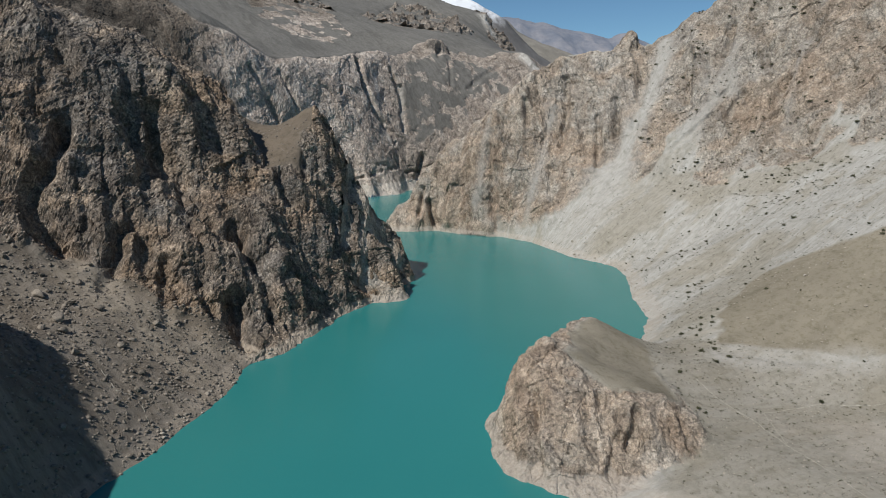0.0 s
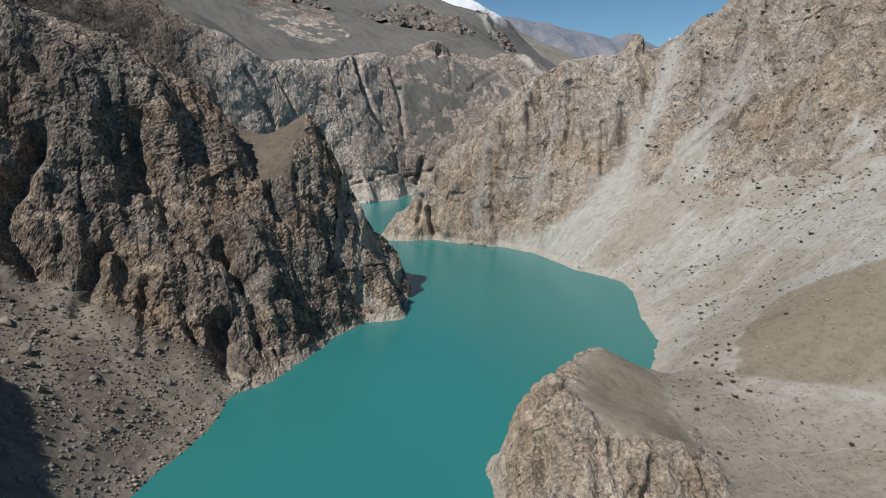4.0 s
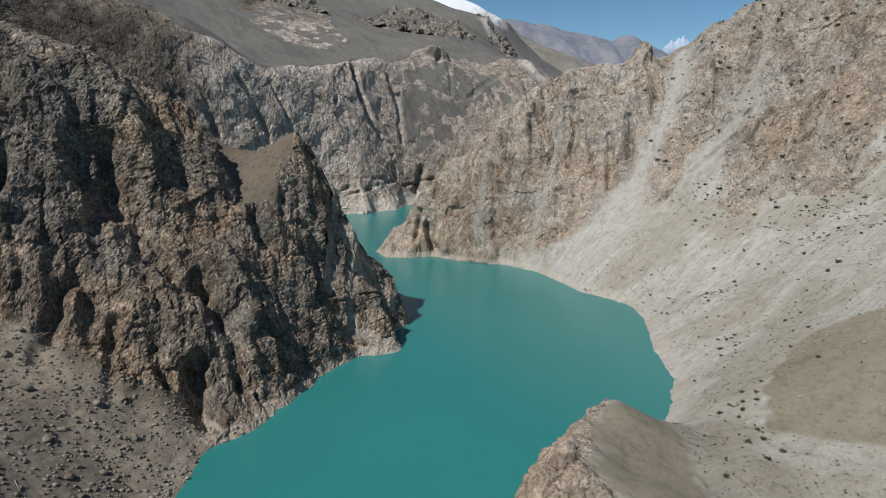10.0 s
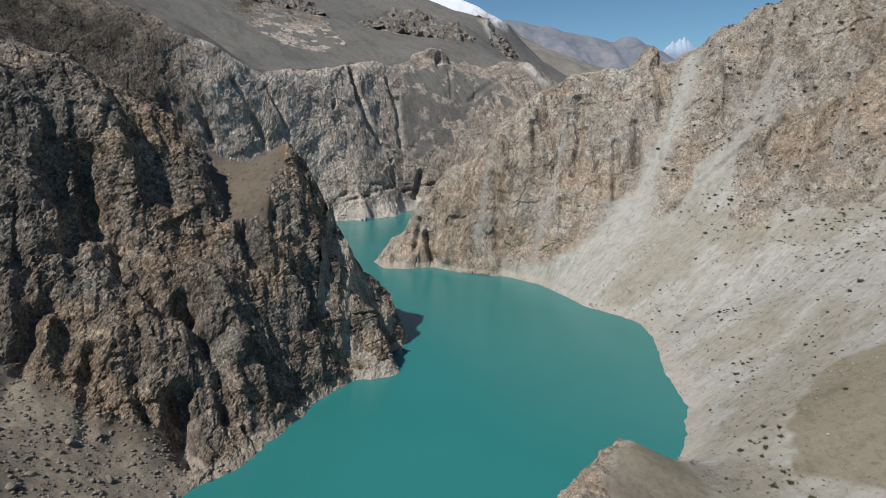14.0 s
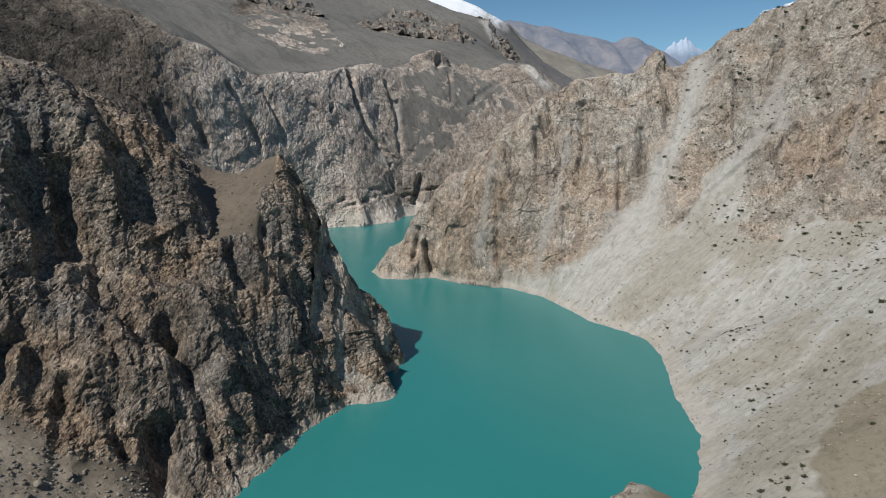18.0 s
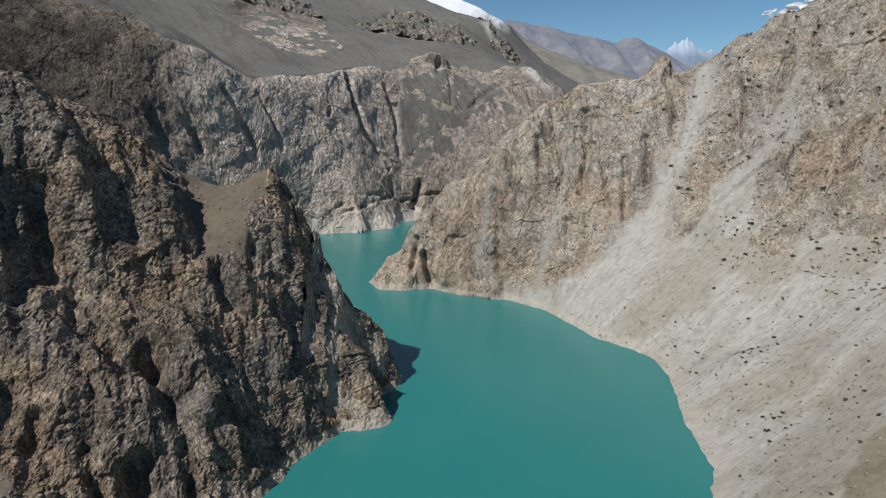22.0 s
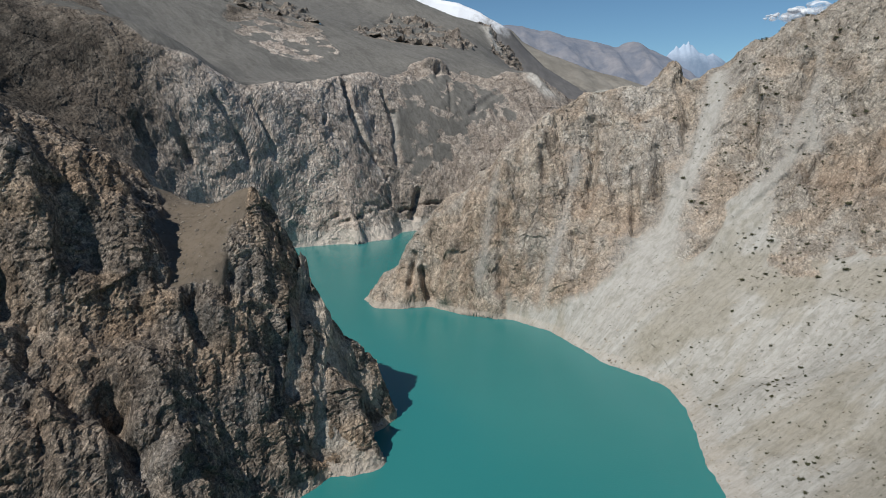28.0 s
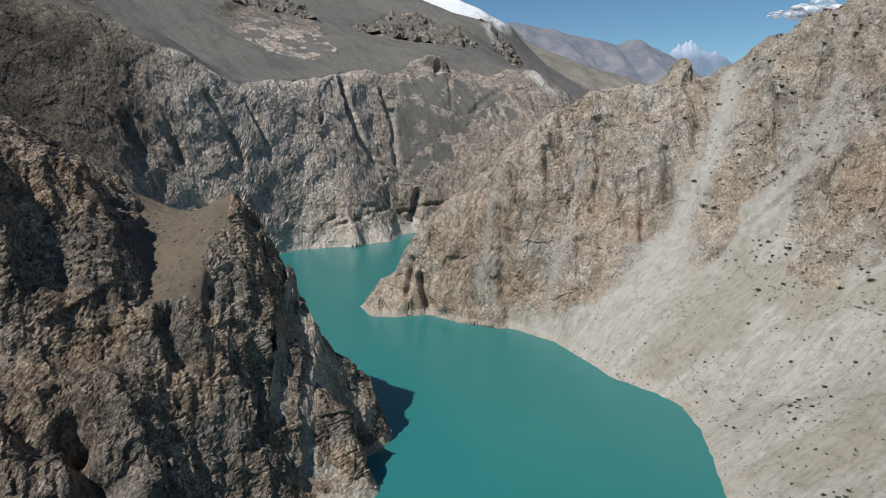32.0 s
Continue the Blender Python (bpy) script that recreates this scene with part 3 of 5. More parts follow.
def even_grid(sheet, x0, x1, y0, y1, step, step_v, turn, below):
    """A grid of places whose rows lie evenly along the slope, so that steep faces get as many points as flat ground."""
    a = radians(turn)
    ux, uy, vx, vy = math.cos(a), math.sin(a), -math.sin(a), math.cos(a)
    corners = [(x * ux + y * uy, x * vx + y * vy) for x in (x0, x1) for y in (y0, y1)]
    us = np.arange(min(c[0] for c in corners), max(c[0] for c in corners) + step, step)
    v0, v1 = min(c[1] for c in corners), max(c[1] for c in corners)
    vf = np.linspace(v0, v1, int((v1 - v0) / max(2.0, step)) + 1)
    gu, gv = np.meshgrid(us, vf)
    px, py = gu * ux + gv * vx, gu * uy + gv * vy
    z = sheet(px, py)
    z = np.where((px < x0) | (px > x1) | (py < y0) | (py > y1), below - 9, z)
    wet = np.minimum(z[1:], z[:-1]) < below - 1
    ds = np.where(wet, 0.12, 1.0) * np.hypot(vf[1] - vf[0], np.diff(np.maximum(z, below - 1), axis=0))
    way = np.vstack([np.zeros((1, len(us))), np.cumsum(ds, axis=0)])
    k = max(5, int(16 / step))
    for _ in range(2):
        total = np.cumsum(np.pad(way, ((0, 0), (k + 1, k)), "edge"), axis=1)
        way = (total[:, 2 * k + 1:] - total[:, :-2 * k - 1]) / (2 * k + 1)
    rows = int(np.percentile(way[-1], 80) / step_v)
    rnd = np.random.default_rng(5)
    v = np.stack([np.interp(np.linspace(0, way[-1, c], rows), way[:, c], vf) for c in range(len(us))], 1)
    u = np.broadcast_to(us, v.shape) + rnd.uniform(-0.28, 0.28, v.shape) * step
    gap = np.diff(v, axis=0)
    v[1:-1] += rnd.uniform(-0.28, 0.28, v[1:-1].shape) * np.minimum(gap[1:], gap[:-1])
    return u * ux + v * vx, u * uy + v * vy


def terrain(sheet, x0, x1, y0, y1, step, material, parts, gullies=(), keep=None, big=1.0, below=-3.0, lump=0.35, lean=None, tall=0.45, step_v=None, turn=0.0, rough=1.0, scale=1.0, slab=1.0, flute=0.0, warm=(), dark=(), creases=()):
    """A piece of the land, split into the given parts: name, label, category, and a test in plan (the last takes the rest)."""
    x, y = even_grid(sheet, x0, x1, y0, y1, step, step_v or step, turn, below)
    ny, nx = x.shape
    x, y = x.ravel(), y.ravel()
    z = sheet(x, y)
    cut = (z > below) & (x >= x0) & (x <= x1) & (y >= y0) & (y <= y1)
    if keep is not None:
        cut &= keep(x, y)
    idx = np.arange(nx * ny).reshape(ny, nx)
    quads = np.stack([idx[:-1, :-1], idx[:-1, 1:], idx[1:, 1:], idx[1:, :-1]], -1).reshape(-1, 4)
    quads = quads[cut[quads].all(1)]
    used, quads = np.unique(quads, return_inverse=True)
    quads = quads.reshape(-1, 4)
    x, y, z = x[used], y[used], z[used]
    e = 3.0 if step < 3 else 6.0
    sx, sy = (sheet(x + e, y) - sheet(x - e, y)) / (2 * e), (sheet(x, y + e) - sheet(x, y - e)) / (2 * e)
    nrm = np.stack([-sx, -sy, np.ones_like(sx)], 1)
    nrm /= np.linalg.norm(nrm, axis=1, keepdims=True)
    p = np.stack([x, y, z], 1).astype(np.float32)
    rock, pale, brown = ground_cover(p, np.hypot(sx, sy))
    gravel = np.zeros(len(p), np.float32)
    if y0 < 500 and x1 > 100:
        wx, wy = x + 14 * gnoise(p / 22) + 7 * gnoise(p / 8), y + 14 * gnoise(p / 22 + 4) + 7 * gnoise(p / 8 + 4)
        gravel = np.maximum.reduce([zone(wx, wy, ring, 6) for ring in GRAVEL_EAST])
    warmth, darkness = np.maximum(spots(p, warm), gravel * (1 - rock)), spots(p, dark)
    d = crag(p, LEAN_WEST if lean is None else lean, big, tall, rough, scale, slab, flute) * rock
    d += folds(p / scale, creases) * scale * rock
    wander = gnoise(p / 9) * 3
    for width, depth, line in gullies:
        r = near_line3(p, line) + wander
        d -= depth * (1 - smooth(0, width, r)) * (0.35 + 0.65 * rock)
    fine = gnoise(p / 13) * 1.6 + gnoise(p / 5) * 0.8 + gnoise(p / 1.9) * 0.4
    d += (1 - rock) * lump * fine - 1.5 * pale * rock
    d *= 0.3 + 0.7 * smooth(-1, 9, z)
    ripple = 1.1 * gnoise(np.stack([x / 17, y / 17, 0 * x + 4], 1)) + 0.9 * gnoise(np.stack([x / 6, y / 6, 0 * x + 8], 1))
    d += ripple * (1 - smooth(2, 6, np.abs(z))) * (step < 2)
    p = p + (nrm * d[:, None]).astype(np.float32)
    cell = max(1.0, step)
    across = int((x1 - x0) / cell) + 3
    lookup = np.full((int((y1 - y0) / cell) + 3, across), -1, np.int32)
    order = np.argsort(p[:, 2])
    ci = np.clip(((p[order, 0] - x0) / cell + 1).astype(int), 0, across - 1)
    cj = np.clip(((p[order, 1] - y0) / cell + 1).astype(int), 0, len(lookup) - 1)
    lookup[cj, ci] = order
    GRIDS.append((x0, y0, cell, lookup, p))
    flat = rock[quads].mean(1) < 0.5
    mx, my = x[quads].mean(1), y[quads].mean(1)
    left = np.ones(len(quads), bool)
    for name, label, category, test in parts:
        mine = left & test(mx, my) if test else left
        left = left & ~mine
        if not mine.any():
            continue
        some, faces = np.unique(quads[mine], return_inverse=True)
        ob = mesh_object(name, p[some], faces.reshape(-1, 4), material)
        ob.data.polygons.foreach_set("use_smooth", flat[mine])
        for key, values in (("rock", rock), ("pale", pale), ("brown", brown), ("warm", warmth), ("dark", darkness)):
            ob.data.attributes.new(key, "FLOAT", "POINT").data.foreach_set("value", values[some].astype(np.float32))
        tagged(ob, label, category, kind="structure")


def ground_spots(x, y):
    """Places on the finished ground, close to x and y in plan, one row each."""
    out = np.stack([x, y, np.zeros_like(x)], 1)
    todo = np.ones(len(x), bool)
    for x0, y0, cell, lookup, p in GRIDS:
        if not todo.any():
            break
        i, j = ((x - x0) / cell + 1).astype(int), ((y - y0) / cell + 1).astype(int)
        for di, dj in ((0, 0), (1, 0), (-1, 0), (0, 1), (0, -1)):
            a, b = i + di, j + dj
            ok = todo & (a >= 0) & (b >= 0) & (a < lookup.shape[1]) & (b < lookup.shape[0])
            k = np.where(ok, lookup[np.clip(b, 0, len(lookup) - 1), np.clip(a, 0, lookup.shape[1] - 1)], -1)
            out[k >= 0] = p[k[k >= 0]]
            todo &= k < 0
    return out


def ground_spot(x, y):
    return tuple(map(float, ground_spots(np.array([float(x)]), np.array([float(y)]))[0]))


def ground_at(x, y):
    """Height of the finished ground at a place."""
    return ground_spot(x, y)[2]


def mesh_object(name, verts, quads, material, link=True):
    me = bpy.data.meshes.new(name)
    me.vertices.add(len(verts))
    me.vertices.foreach_set("co", np.asarray(verts, np.float32).ravel())
    k = quads.shape[1]
    me.loops.add(quads.size)
    me.loops.foreach_set("vertex_index", quads.astype(np.int32).ravel())
    me.polygons.add(len(quads))
    me.polygons.foreach_set("loop_start", np.arange(0, quads.size, k, dtype=np.int32))
    me.update(calc_edges=True)
    me.materials.append(material)
    return new(name, me) if link else me


# ---- materials ----
class Nodes:
    """A short way to write a node material."""

    def __init__(self, name):
        self.mat = bpy.data.materials.new(name)
        self.mat.use_nodes = True
        self.tree = self.mat.node_tree
        self.bsdf = self.tree.nodes["Principled BSDF"]
        self.pos = self.tree.nodes.new("ShaderNodeNewGeometry").outputs["Position"]

    def put(self, socket, value):
        if isinstance(value, bpy.types.NodeSocket):
            self.tree.links.new(value, socket)
        elif isinstance(value, tuple) and len(value) == 3 and socket.type == "RGBA":
            socket.default_value = (*value, 1)
        else:
            socket.default_value = value

    def noise(self, scale, detail=5, rough=0.6, stretch=(1, 1, 1), warp=0.0, turn=(0, 0, 0)):
        m = self.tree.nodes.new("ShaderNodeMapping")
        m.vector_type = "TEXTURE"
        m.inputs["Scale"].default_value, m.inputs["Rotation"].default_value = [1 / v for v in stretch], turn
        self.put(m.inputs["Vector"], self.pos)
        n = self.tree.nodes.new("ShaderNodeTexNoise")
        self.put(n.inputs["Vector"], m.outputs["Vector"])
        for key, v in (("Scale", scale), ("Detail", detail), ("Roughness", rough), ("Distortion", warp)):
            n.inputs[key].default_value = v
        return n.outputs["Fac"]

    def warped(self, stretch, turn, warp, wave):
        w = self.tree.nodes.new("ShaderNodeTexNoise")
        w.inputs["Scale"].default_value, w.inputs["Detail"].default_value = wave, 4
        self.put(w.inputs["Vector"], self.pos)
        a = self.tree.nodes.new("ShaderNodeVectorMath")
        a.operation = "MULTIPLY_ADD"
        self.put(a.inputs[0], w.outputs["Color"])
        a.inputs[1].default_value = (warp, warp, warp)
        self.put(a.inputs[2], self.pos)
        m = self.tree.nodes.new("ShaderNodeMapping")
        m.vector_type = "TEXTURE"
        m.inputs["Scale"].default_value, m.inputs["Rotation"].default_value = [1 / v for v in stretch], turn
        self.put(m.inputs["Vector"], a.outputs[0])
        return m.outputs["Vector"]

    def cracks(self, scale, stretch=(1, 1, 1), turn=(0, 0, 0), warp=4.0, wave=0.07):
        """Distance to the joints of a blocky rock, in metres."""
        n = self.tree.nodes.new("ShaderNodeTexVoronoi")
        n.feature = "DISTANCE_TO_EDGE"
        n.inputs["Scale"].default_value = scale
        self.put(n.inputs["Vector"], self.warped(stretch, turn, warp, wave))
        return self.math("DIVIDE", n.outputs["Distance"], scale)

    def facets(self, scale, stretch=(1, 1, 1), turn=(0, 0, 0), warp=3.0, wave=0.12):
        """Broken pieces of rock: the distance from each one's middle, in metres, and a tone of its own, 0 to 1."""
        n = self.tree.nodes.new("ShaderNodeTexVoronoi")
        n.distance = "CHEBYCHEV"
        n.inputs["Scale"].default_value = scale
        self.put(n.inputs["Vector"], self.warped(stretch, turn, warp, wave))
        c = self.tree.nodes.new("ShaderNodeSeparateColor")
        self.put(c.inputs[0], n.outputs["Color"])
        return self.math("DIVIDE", n.outputs["Distance"], scale), c.outputs[0]

    def math(self, op, a, b=0.0, c=0.0, clamp=False):
        n = self.tree.nodes.new("ShaderNodeMath")
        n.operation, n.use_clamp = op, clamp
        for s, v in zip(n.inputs, (a, b, c)):
            self.put(s, v)
        return n.outputs[0]

    def step(self, x, a, b, lo=0.0, hi=1.0):
        n = self.tree.nodes.new("ShaderNodeMapRange")
        n.interpolation_type = "SMOOTHSTEP"
        for key, v in (("Value", x), ("From Min", a), ("From Max", b), ("To Min", lo), ("To Max", hi)):
            self.put(n.inputs[key], v)
        return n.outputs["Result"]

    def mix(self, fac, a, b, kind="MIX"):
        n = self.tree.nodes.new("ShaderNodeMix")
        n.data_type, n.blend_type = "RGBA", kind
        self.put(n.inputs[0], fac)
        self.put(n.inputs[6], a)
        self.put(n.inputs[7], b)
        return n.outputs[2]

    def attr(self, name):
        n = self.tree.nodes.new("ShaderNodeAttribute")
        n.attribute_name = name
        return n.outputs["Fac"]

    def height(self):
        n = self.tree.nodes.new("ShaderNodeSeparateXYZ")
        self.put(n.inputs[0], self.pos)
        return n.outputs["Z"]

    def bump(self, height, strength, distance):
        n = self.tree.nodes.new("ShaderNodeBump")
        n.inputs["Strength"].default_value, n.inputs["Distance"].default_value = strength, distance
        self.put(n.inputs["Height"], height)
        self.put(self.bsdf.inputs["Normal"], n.outputs["Normal"])

    def done(self, colour, rough=0.95, spec=0.15):
        self.put(self.bsdf.inputs["Base Color"], colour)
        self.put(self.bsdf.inputs["Roughness"], rough)
        self.bsdf.inputs["Specular IOR Level"].default_value = spec
        return self.mat


def land_material(name, rocks, loose, soil, band, run_turn=0.0, band_top=7.0, patch=0.02, joint=0.09, contrast=1.0, cracked=0.7, bedded=0.55, chute=(0.4, 0.39, 0.37), darker=0.0, streaky=0.85, warm=(0.35, 0.275, 0.203), cold=(0.17, 0.163, 0.155), size=1.0, relief=0.8):
    """Rock in four colours with streaks and joints, loose ground in three with runs downhill, soil, and the pale band that the lake has left."""
    n = Nodes(name)
    rock, pale = n.attr("rock"), n.attr("pale")
    large = n.noise(patch, 5, 0.6, warp=0.9)
    mid = n.noise(0.06, 7, 0.68, (1, 1, 0.5), 1.2)
    streak = n.noise(0.15, 7, 0.72, (1, 1, 0.14), 0.5, (0.18, -0.26, 0))
    bed = n.noise(0.3, 6, 0.7, (0.25, 0.25, 1.3), 1.4, (0.5, 0.35, 0.2))
    grain = n.noise(0.7 / size, 8, 0.78)
    c = n.mix(n.step(large, 0.44, 0.56), rocks[0], rocks[1])
    c = n.mix(n.step(mid, 0.48, 0.64), c, rocks[2])
    c = n.mix(n.step(streak, 0.53, 0.72, 0, streaky), c, rocks[3])
    c = n.mix(n.math("MULTIPLY", n.attr("warm"), n.step(mid, 0.3, 0.6, 0.4, 0.8)), c, n.mix(n.step(streak, 0.4, 0.65), n.mix(1.0, warm, (0.75, 0.72, 0.7), "MULTIPLY"), warm))
    c = n.mix(n.math("MULTIPLY", n.attr("dark"), n.step(mid, 0.66, 0.4, 0.4, 0.9)), c, n.mix(n.step(streak, 0.4, 0.65), cold, n.mix(1.0, cold, (1.4, 1.38, 1.35), "MULTIPLY")))
    broad = n.noise(0.05, 5, 0.6, (1, 1, 0.12), 0.6, (0.1, -0.2, 0.5))
    c = n.mix(n.step(broad, 0.42, 0.56, 0.6, 0), c, n.mix(1.0, c, (0.72, 0.68, 0.66), "MULTIPLY"))
    c = n.mix(n.step(broad, 0.56, 0.7, 0, 0.5), c, rocks[3])
    c = n.mix(n.step(bed, 0.35, 0.6, bedded, 0), c, n.mix(0.7, c, (0.45, 0.43, 0.42), "MULTIPLY"))
    c = n.mix(n.step(grain, 0.37, 0.63), n.mix(0.8 * contrast, c, (0.5, 0.48, 0.46), "MULTIPLY"), n.mix(0.6 * contrast, c, (1.5, 1.46, 1.4), "MULTIPLY"))
    lump_a, tone_a = n.facets(0.17 / size, (1, 1, 0.5), (0.2, -0.3, 0.4), 4.0, 0.1 / size)
    lump_b, tone_b = n.facets(0.55 / size, (1, 1, 0.7), (-0.3, 0.25, 0.9), 1.6, 0.3 / size)
    c = n.mix(contrast, c, n.mix(1.0, c, n.step(tone_a, 0, 1, 0.72, 1.2), "MULTIPLY"))
    c = n.mix(contrast, c, n.mix(1.0, c, n.step(tone_b, 0, 1, 0.74, 1.24), "MULTIPLY"))
    grit = n.noise(2.4 / size, 4, 0.7, (1, 1, 0.7))
    c = n.mix(contrast, c, n.mix(1.0, c, n.step(grit, 0.36, 0.64, 0.62, 1.3), "MULTIPLY"))
    hair = n.cracks(0.33 / size, (1, 1, 0.4), (0.3, 0.25, 0.2), 5.0, 0.15 / size)
    c = n.mix(n.math("MULTIPLY", n.step(hair, 0.0, 0.16 * size, 0.75 * contrast, 0), n.step(mid, 0.4, 0.55)), c, (0.07, 0.063, 0.055))
    wide = n.cracks(joint * 0.6, (1, 1, 0.28), (0.15, -0.3, 0.4), 16.0, 0.03)
    narrow = n.cracks(joint * 1.6, (1, 1, 0.55), (-0.35, 0.3, 0.9), 5.0, 0.1)
    broken = n.noise(0.05, 5, 0.65)
    open_joints = n.math("ADD", wide, n.step(broken, 0.44, 0.54, 0, 1.4))
    joints = n.math("MINIMUM", open_joints, n.math("ADD", n.math("MULTIPLY", narrow, 1.8), n.step(broken, 0.4, 0.5, 1.2, 0.3)))
    c = n.mix(n.math("MULTIPLY", pale, n.step(n.math("ADD", streak, n.math("MULTIPLY", grain, 0.3)), 0.45, 0.8, 0.4, 0.9)), c, chute)
    c = n.mix(n.step(n.math("ADD", open_joints, n.math("MULTIPLY", grain, 0.9)), 0.4, 0.9, cracked, 0), c, (0.06, 0.054, 0.047))
    # Darkens rock by zone; up north this tempers sunlit faces in the colour.
    c = n.mix(n.math("MULTIPLY", n.attr("brown"), darker), c, n.mix(1.0, c, (0.29, 0.28, 0.262), "MULTIPLY"))
    run = n.noise(0.16, 7, 0.7, (0.08, 1, 0.08), 0.5, (0, 0, run_turn))
    patchy = n.noise(0.032, 7, 0.66, (0.4, 1, 0.4), 0.6, (0, 0, run_turn))
    speck = n.noise(1.3, 6, 0.85)
    s = n.mix(n.step(run, 0.34, 0.66), loose[0], loose[1])
    s = n.mix(n.step(n.noise(0.5, 6, 0.75, (0.1, 1, 0.1), 0.4, (0, 0, run_turn + 0.1)), 0.55, 0.7, 0, 0.6), s, n.mix(0.8, s, (0.66, 0.65, 0.62), "MULTIPLY"))
    s = n.mix(n.step(patchy, 0.47, 0.62, 0, 0.9), s, loose[2])
    s = n.mix(n.math("MULTIPLY", n.attr("warm"), 0.75), s, n.mix(n.step(speck, 0.4, 0.6), n.mix(1.0, loose[2], (0.8, 0.78, 0.74), "MULTIPLY"), loose[2]))
    s = n.mix(n.attr("brown"), s, n.mix(n.step(patchy, 0.35, 0.65), soil[0], soil[1]))
    s = n.mix(n.math("MULTIPLY", pale, n.step(mid, 0.35, 0.6, 0.4, 1)), s, chute)
    s = n.mix(n.step(n.noise(0.14, 6, 0.7, warp=0.5), 0.5, 0.62, 0, 0.5), s, n.mix(1.0, s, (0.7, 0.7, 0.66), "MULTIPLY"))
    s = n.mix(n.step(speck, 0.56, 0.68, 0, 0.7), s, n.mix(0.8, s, (0.35, 0.34, 0.32), "MULTIPLY"))
    s = n.mix(n.step(speck, 0.4, 0.3, 0, 0.5), s, n.mix(0.8, s, (1.35, 1.33, 1.3), "MULTIPLY"))
    drift = n.step(n.noise(0.4, 7, 0.75, (0.3, 1, 0.3), 0.5, (0, 0, run_turn)), 0.36, 0.6)
    s = n.mix(n.math("MULTIPLY_ADD", n.attr("brown"), -0.9, 1.0, clamp=True), s, n.mix(drift, n.mix(0.5, s, (0.66, 0.65, 0.61), "MULTIPLY"), n.mix(0.5, s, (1.12, 1.11, 1.09), "MULTIPLY")))
    clump = n.math("MULTIPLY", n.step(n.noise(0.3, 7, 0.75), 0.5, 0.38, 0, 0.65), n.attr("brown"))
    s = n.mix(clump, s, n.mix(1.0, s, (0.7, 0.7, 0.63), "MULTIPLY"))
    c = n.mix(n.step(n.math("ADD", rock, n.math("MULTIPLY", n.math("SUBTRACT", grain, 0.5), 0.9)), 0.35, 0.65), s, c)
    h = n.math("ADD", n.height(), n.math("MULTIPLY", n.math("SUBTRACT", mid, 0.5), band_top * 1.2))
    low = n.math("MULTIPLY", n.step(h, band_top * 0.75, band_top, 0.8, 0), n.step(rock, 0, 0.6, 0.35, 1))
    c = n.mix(low, c, n.mix(n.step(grain, 0.35, 0.65), n.mix(0.6, band, (0.6, 0.58, 0.56), "MULTIPLY"), band))
    rough = n.math("ADD", n.math("MULTIPLY", grain, 1.0), n.math("MULTIPLY", n.step(joints, 0, 1.0), 0.6))
    hard = n.math("MULTIPLY", n.math("ADD", rough, n.math("MULTIPLY", bed, 0.8)), n.step(rock, 0.2, 0.7, 0.0, 1.0))
    chips = n.math("ADD", n.math("MULTIPLY", lump_a, -0.4 / size), n.math("MULTIPLY", lump_b, -0.75 / size))
    hard = n.math("ADD", hard, n.math("MULTIPLY", chips, n.step(rock, 0.2, 0.7, 0.0, 1.0)))
    n.bump(n.math("ADD", hard, n.math("MULTIPLY", speck, 0.45)), 1.0, relief)
    return n.done(c)


MAT_WEST = land_material("dark_cliff_rock", ((0.215, 0.192, 0.169), (0.33, 0.268, 0.21), (0.285, 0.246, 0.208), (0.41, 0.346, 0.274)),
                         ((0.17, 0.148, 0.124), (0.225, 0.198, 0.168), (0.14, 0.118, 0.096)), ((0.155, 0.127, 0.099), (0.125, 0.103, 0.081)),
                         (0.44, 0.38, 0.31), -0.4, band_top=5, contrast=1.25, cracked=0.45, chute=(0.3, 0.26, 0.21))
MAT_EAST = land_material("tan_cliff_rock", ((0.405, 0.342, 0.278), (0.39, 0.359, 0.315), (0.335, 0.288, 0.236), (0.465, 0.417, 0.36)),
                         ((0.322, 0.312, 0.288), (0.375, 0.368, 0.347), (0.297, 0.277, 0.236)), ((0.24, 0.213, 0.165), (0.2, 0.177, 0.136)),
                         (0.45, 0.4, 0.345), 0.3, band_top=6, contrast=0.62, patch=0.016, joint=0.045, cracked=0.5, bedded=0.3, chute=(0.355, 0.344, 0.322), darker=0.25, streaky=0.45, warm=(0.475, 0.385, 0.3), cold=(0.35, 0.335, 0.308))
# Rock colours brightened to offset grazing sun; darker cuts them back by zone.
MAT_NORTH = land_material("grey_cliff_rock", ((0.47, 0.416, 0.368), (0.51, 0.454, 0.402), (0.41, 0.366, 0.327), (0.56, 0.504, 0.45)),
                          ((0.136, 0.131, 0.123), (0.168, 0.162, 0.152), (0.116, 0.112, 0.105)), ((0.11, 0.106, 0.098), (0.094, 0.09, 0.083)),
                          (0.56, 0.51, 0.455), -0.8, band_top=22, patch=0.012, joint=0.045, contrast=0.65, cracked=0.4, bedded=0.3, chute=(0.55, 0.52, 0.48), darker=0.95, cold=(0.12, 0.116, 0.11), size=1.7, relief=0.9)

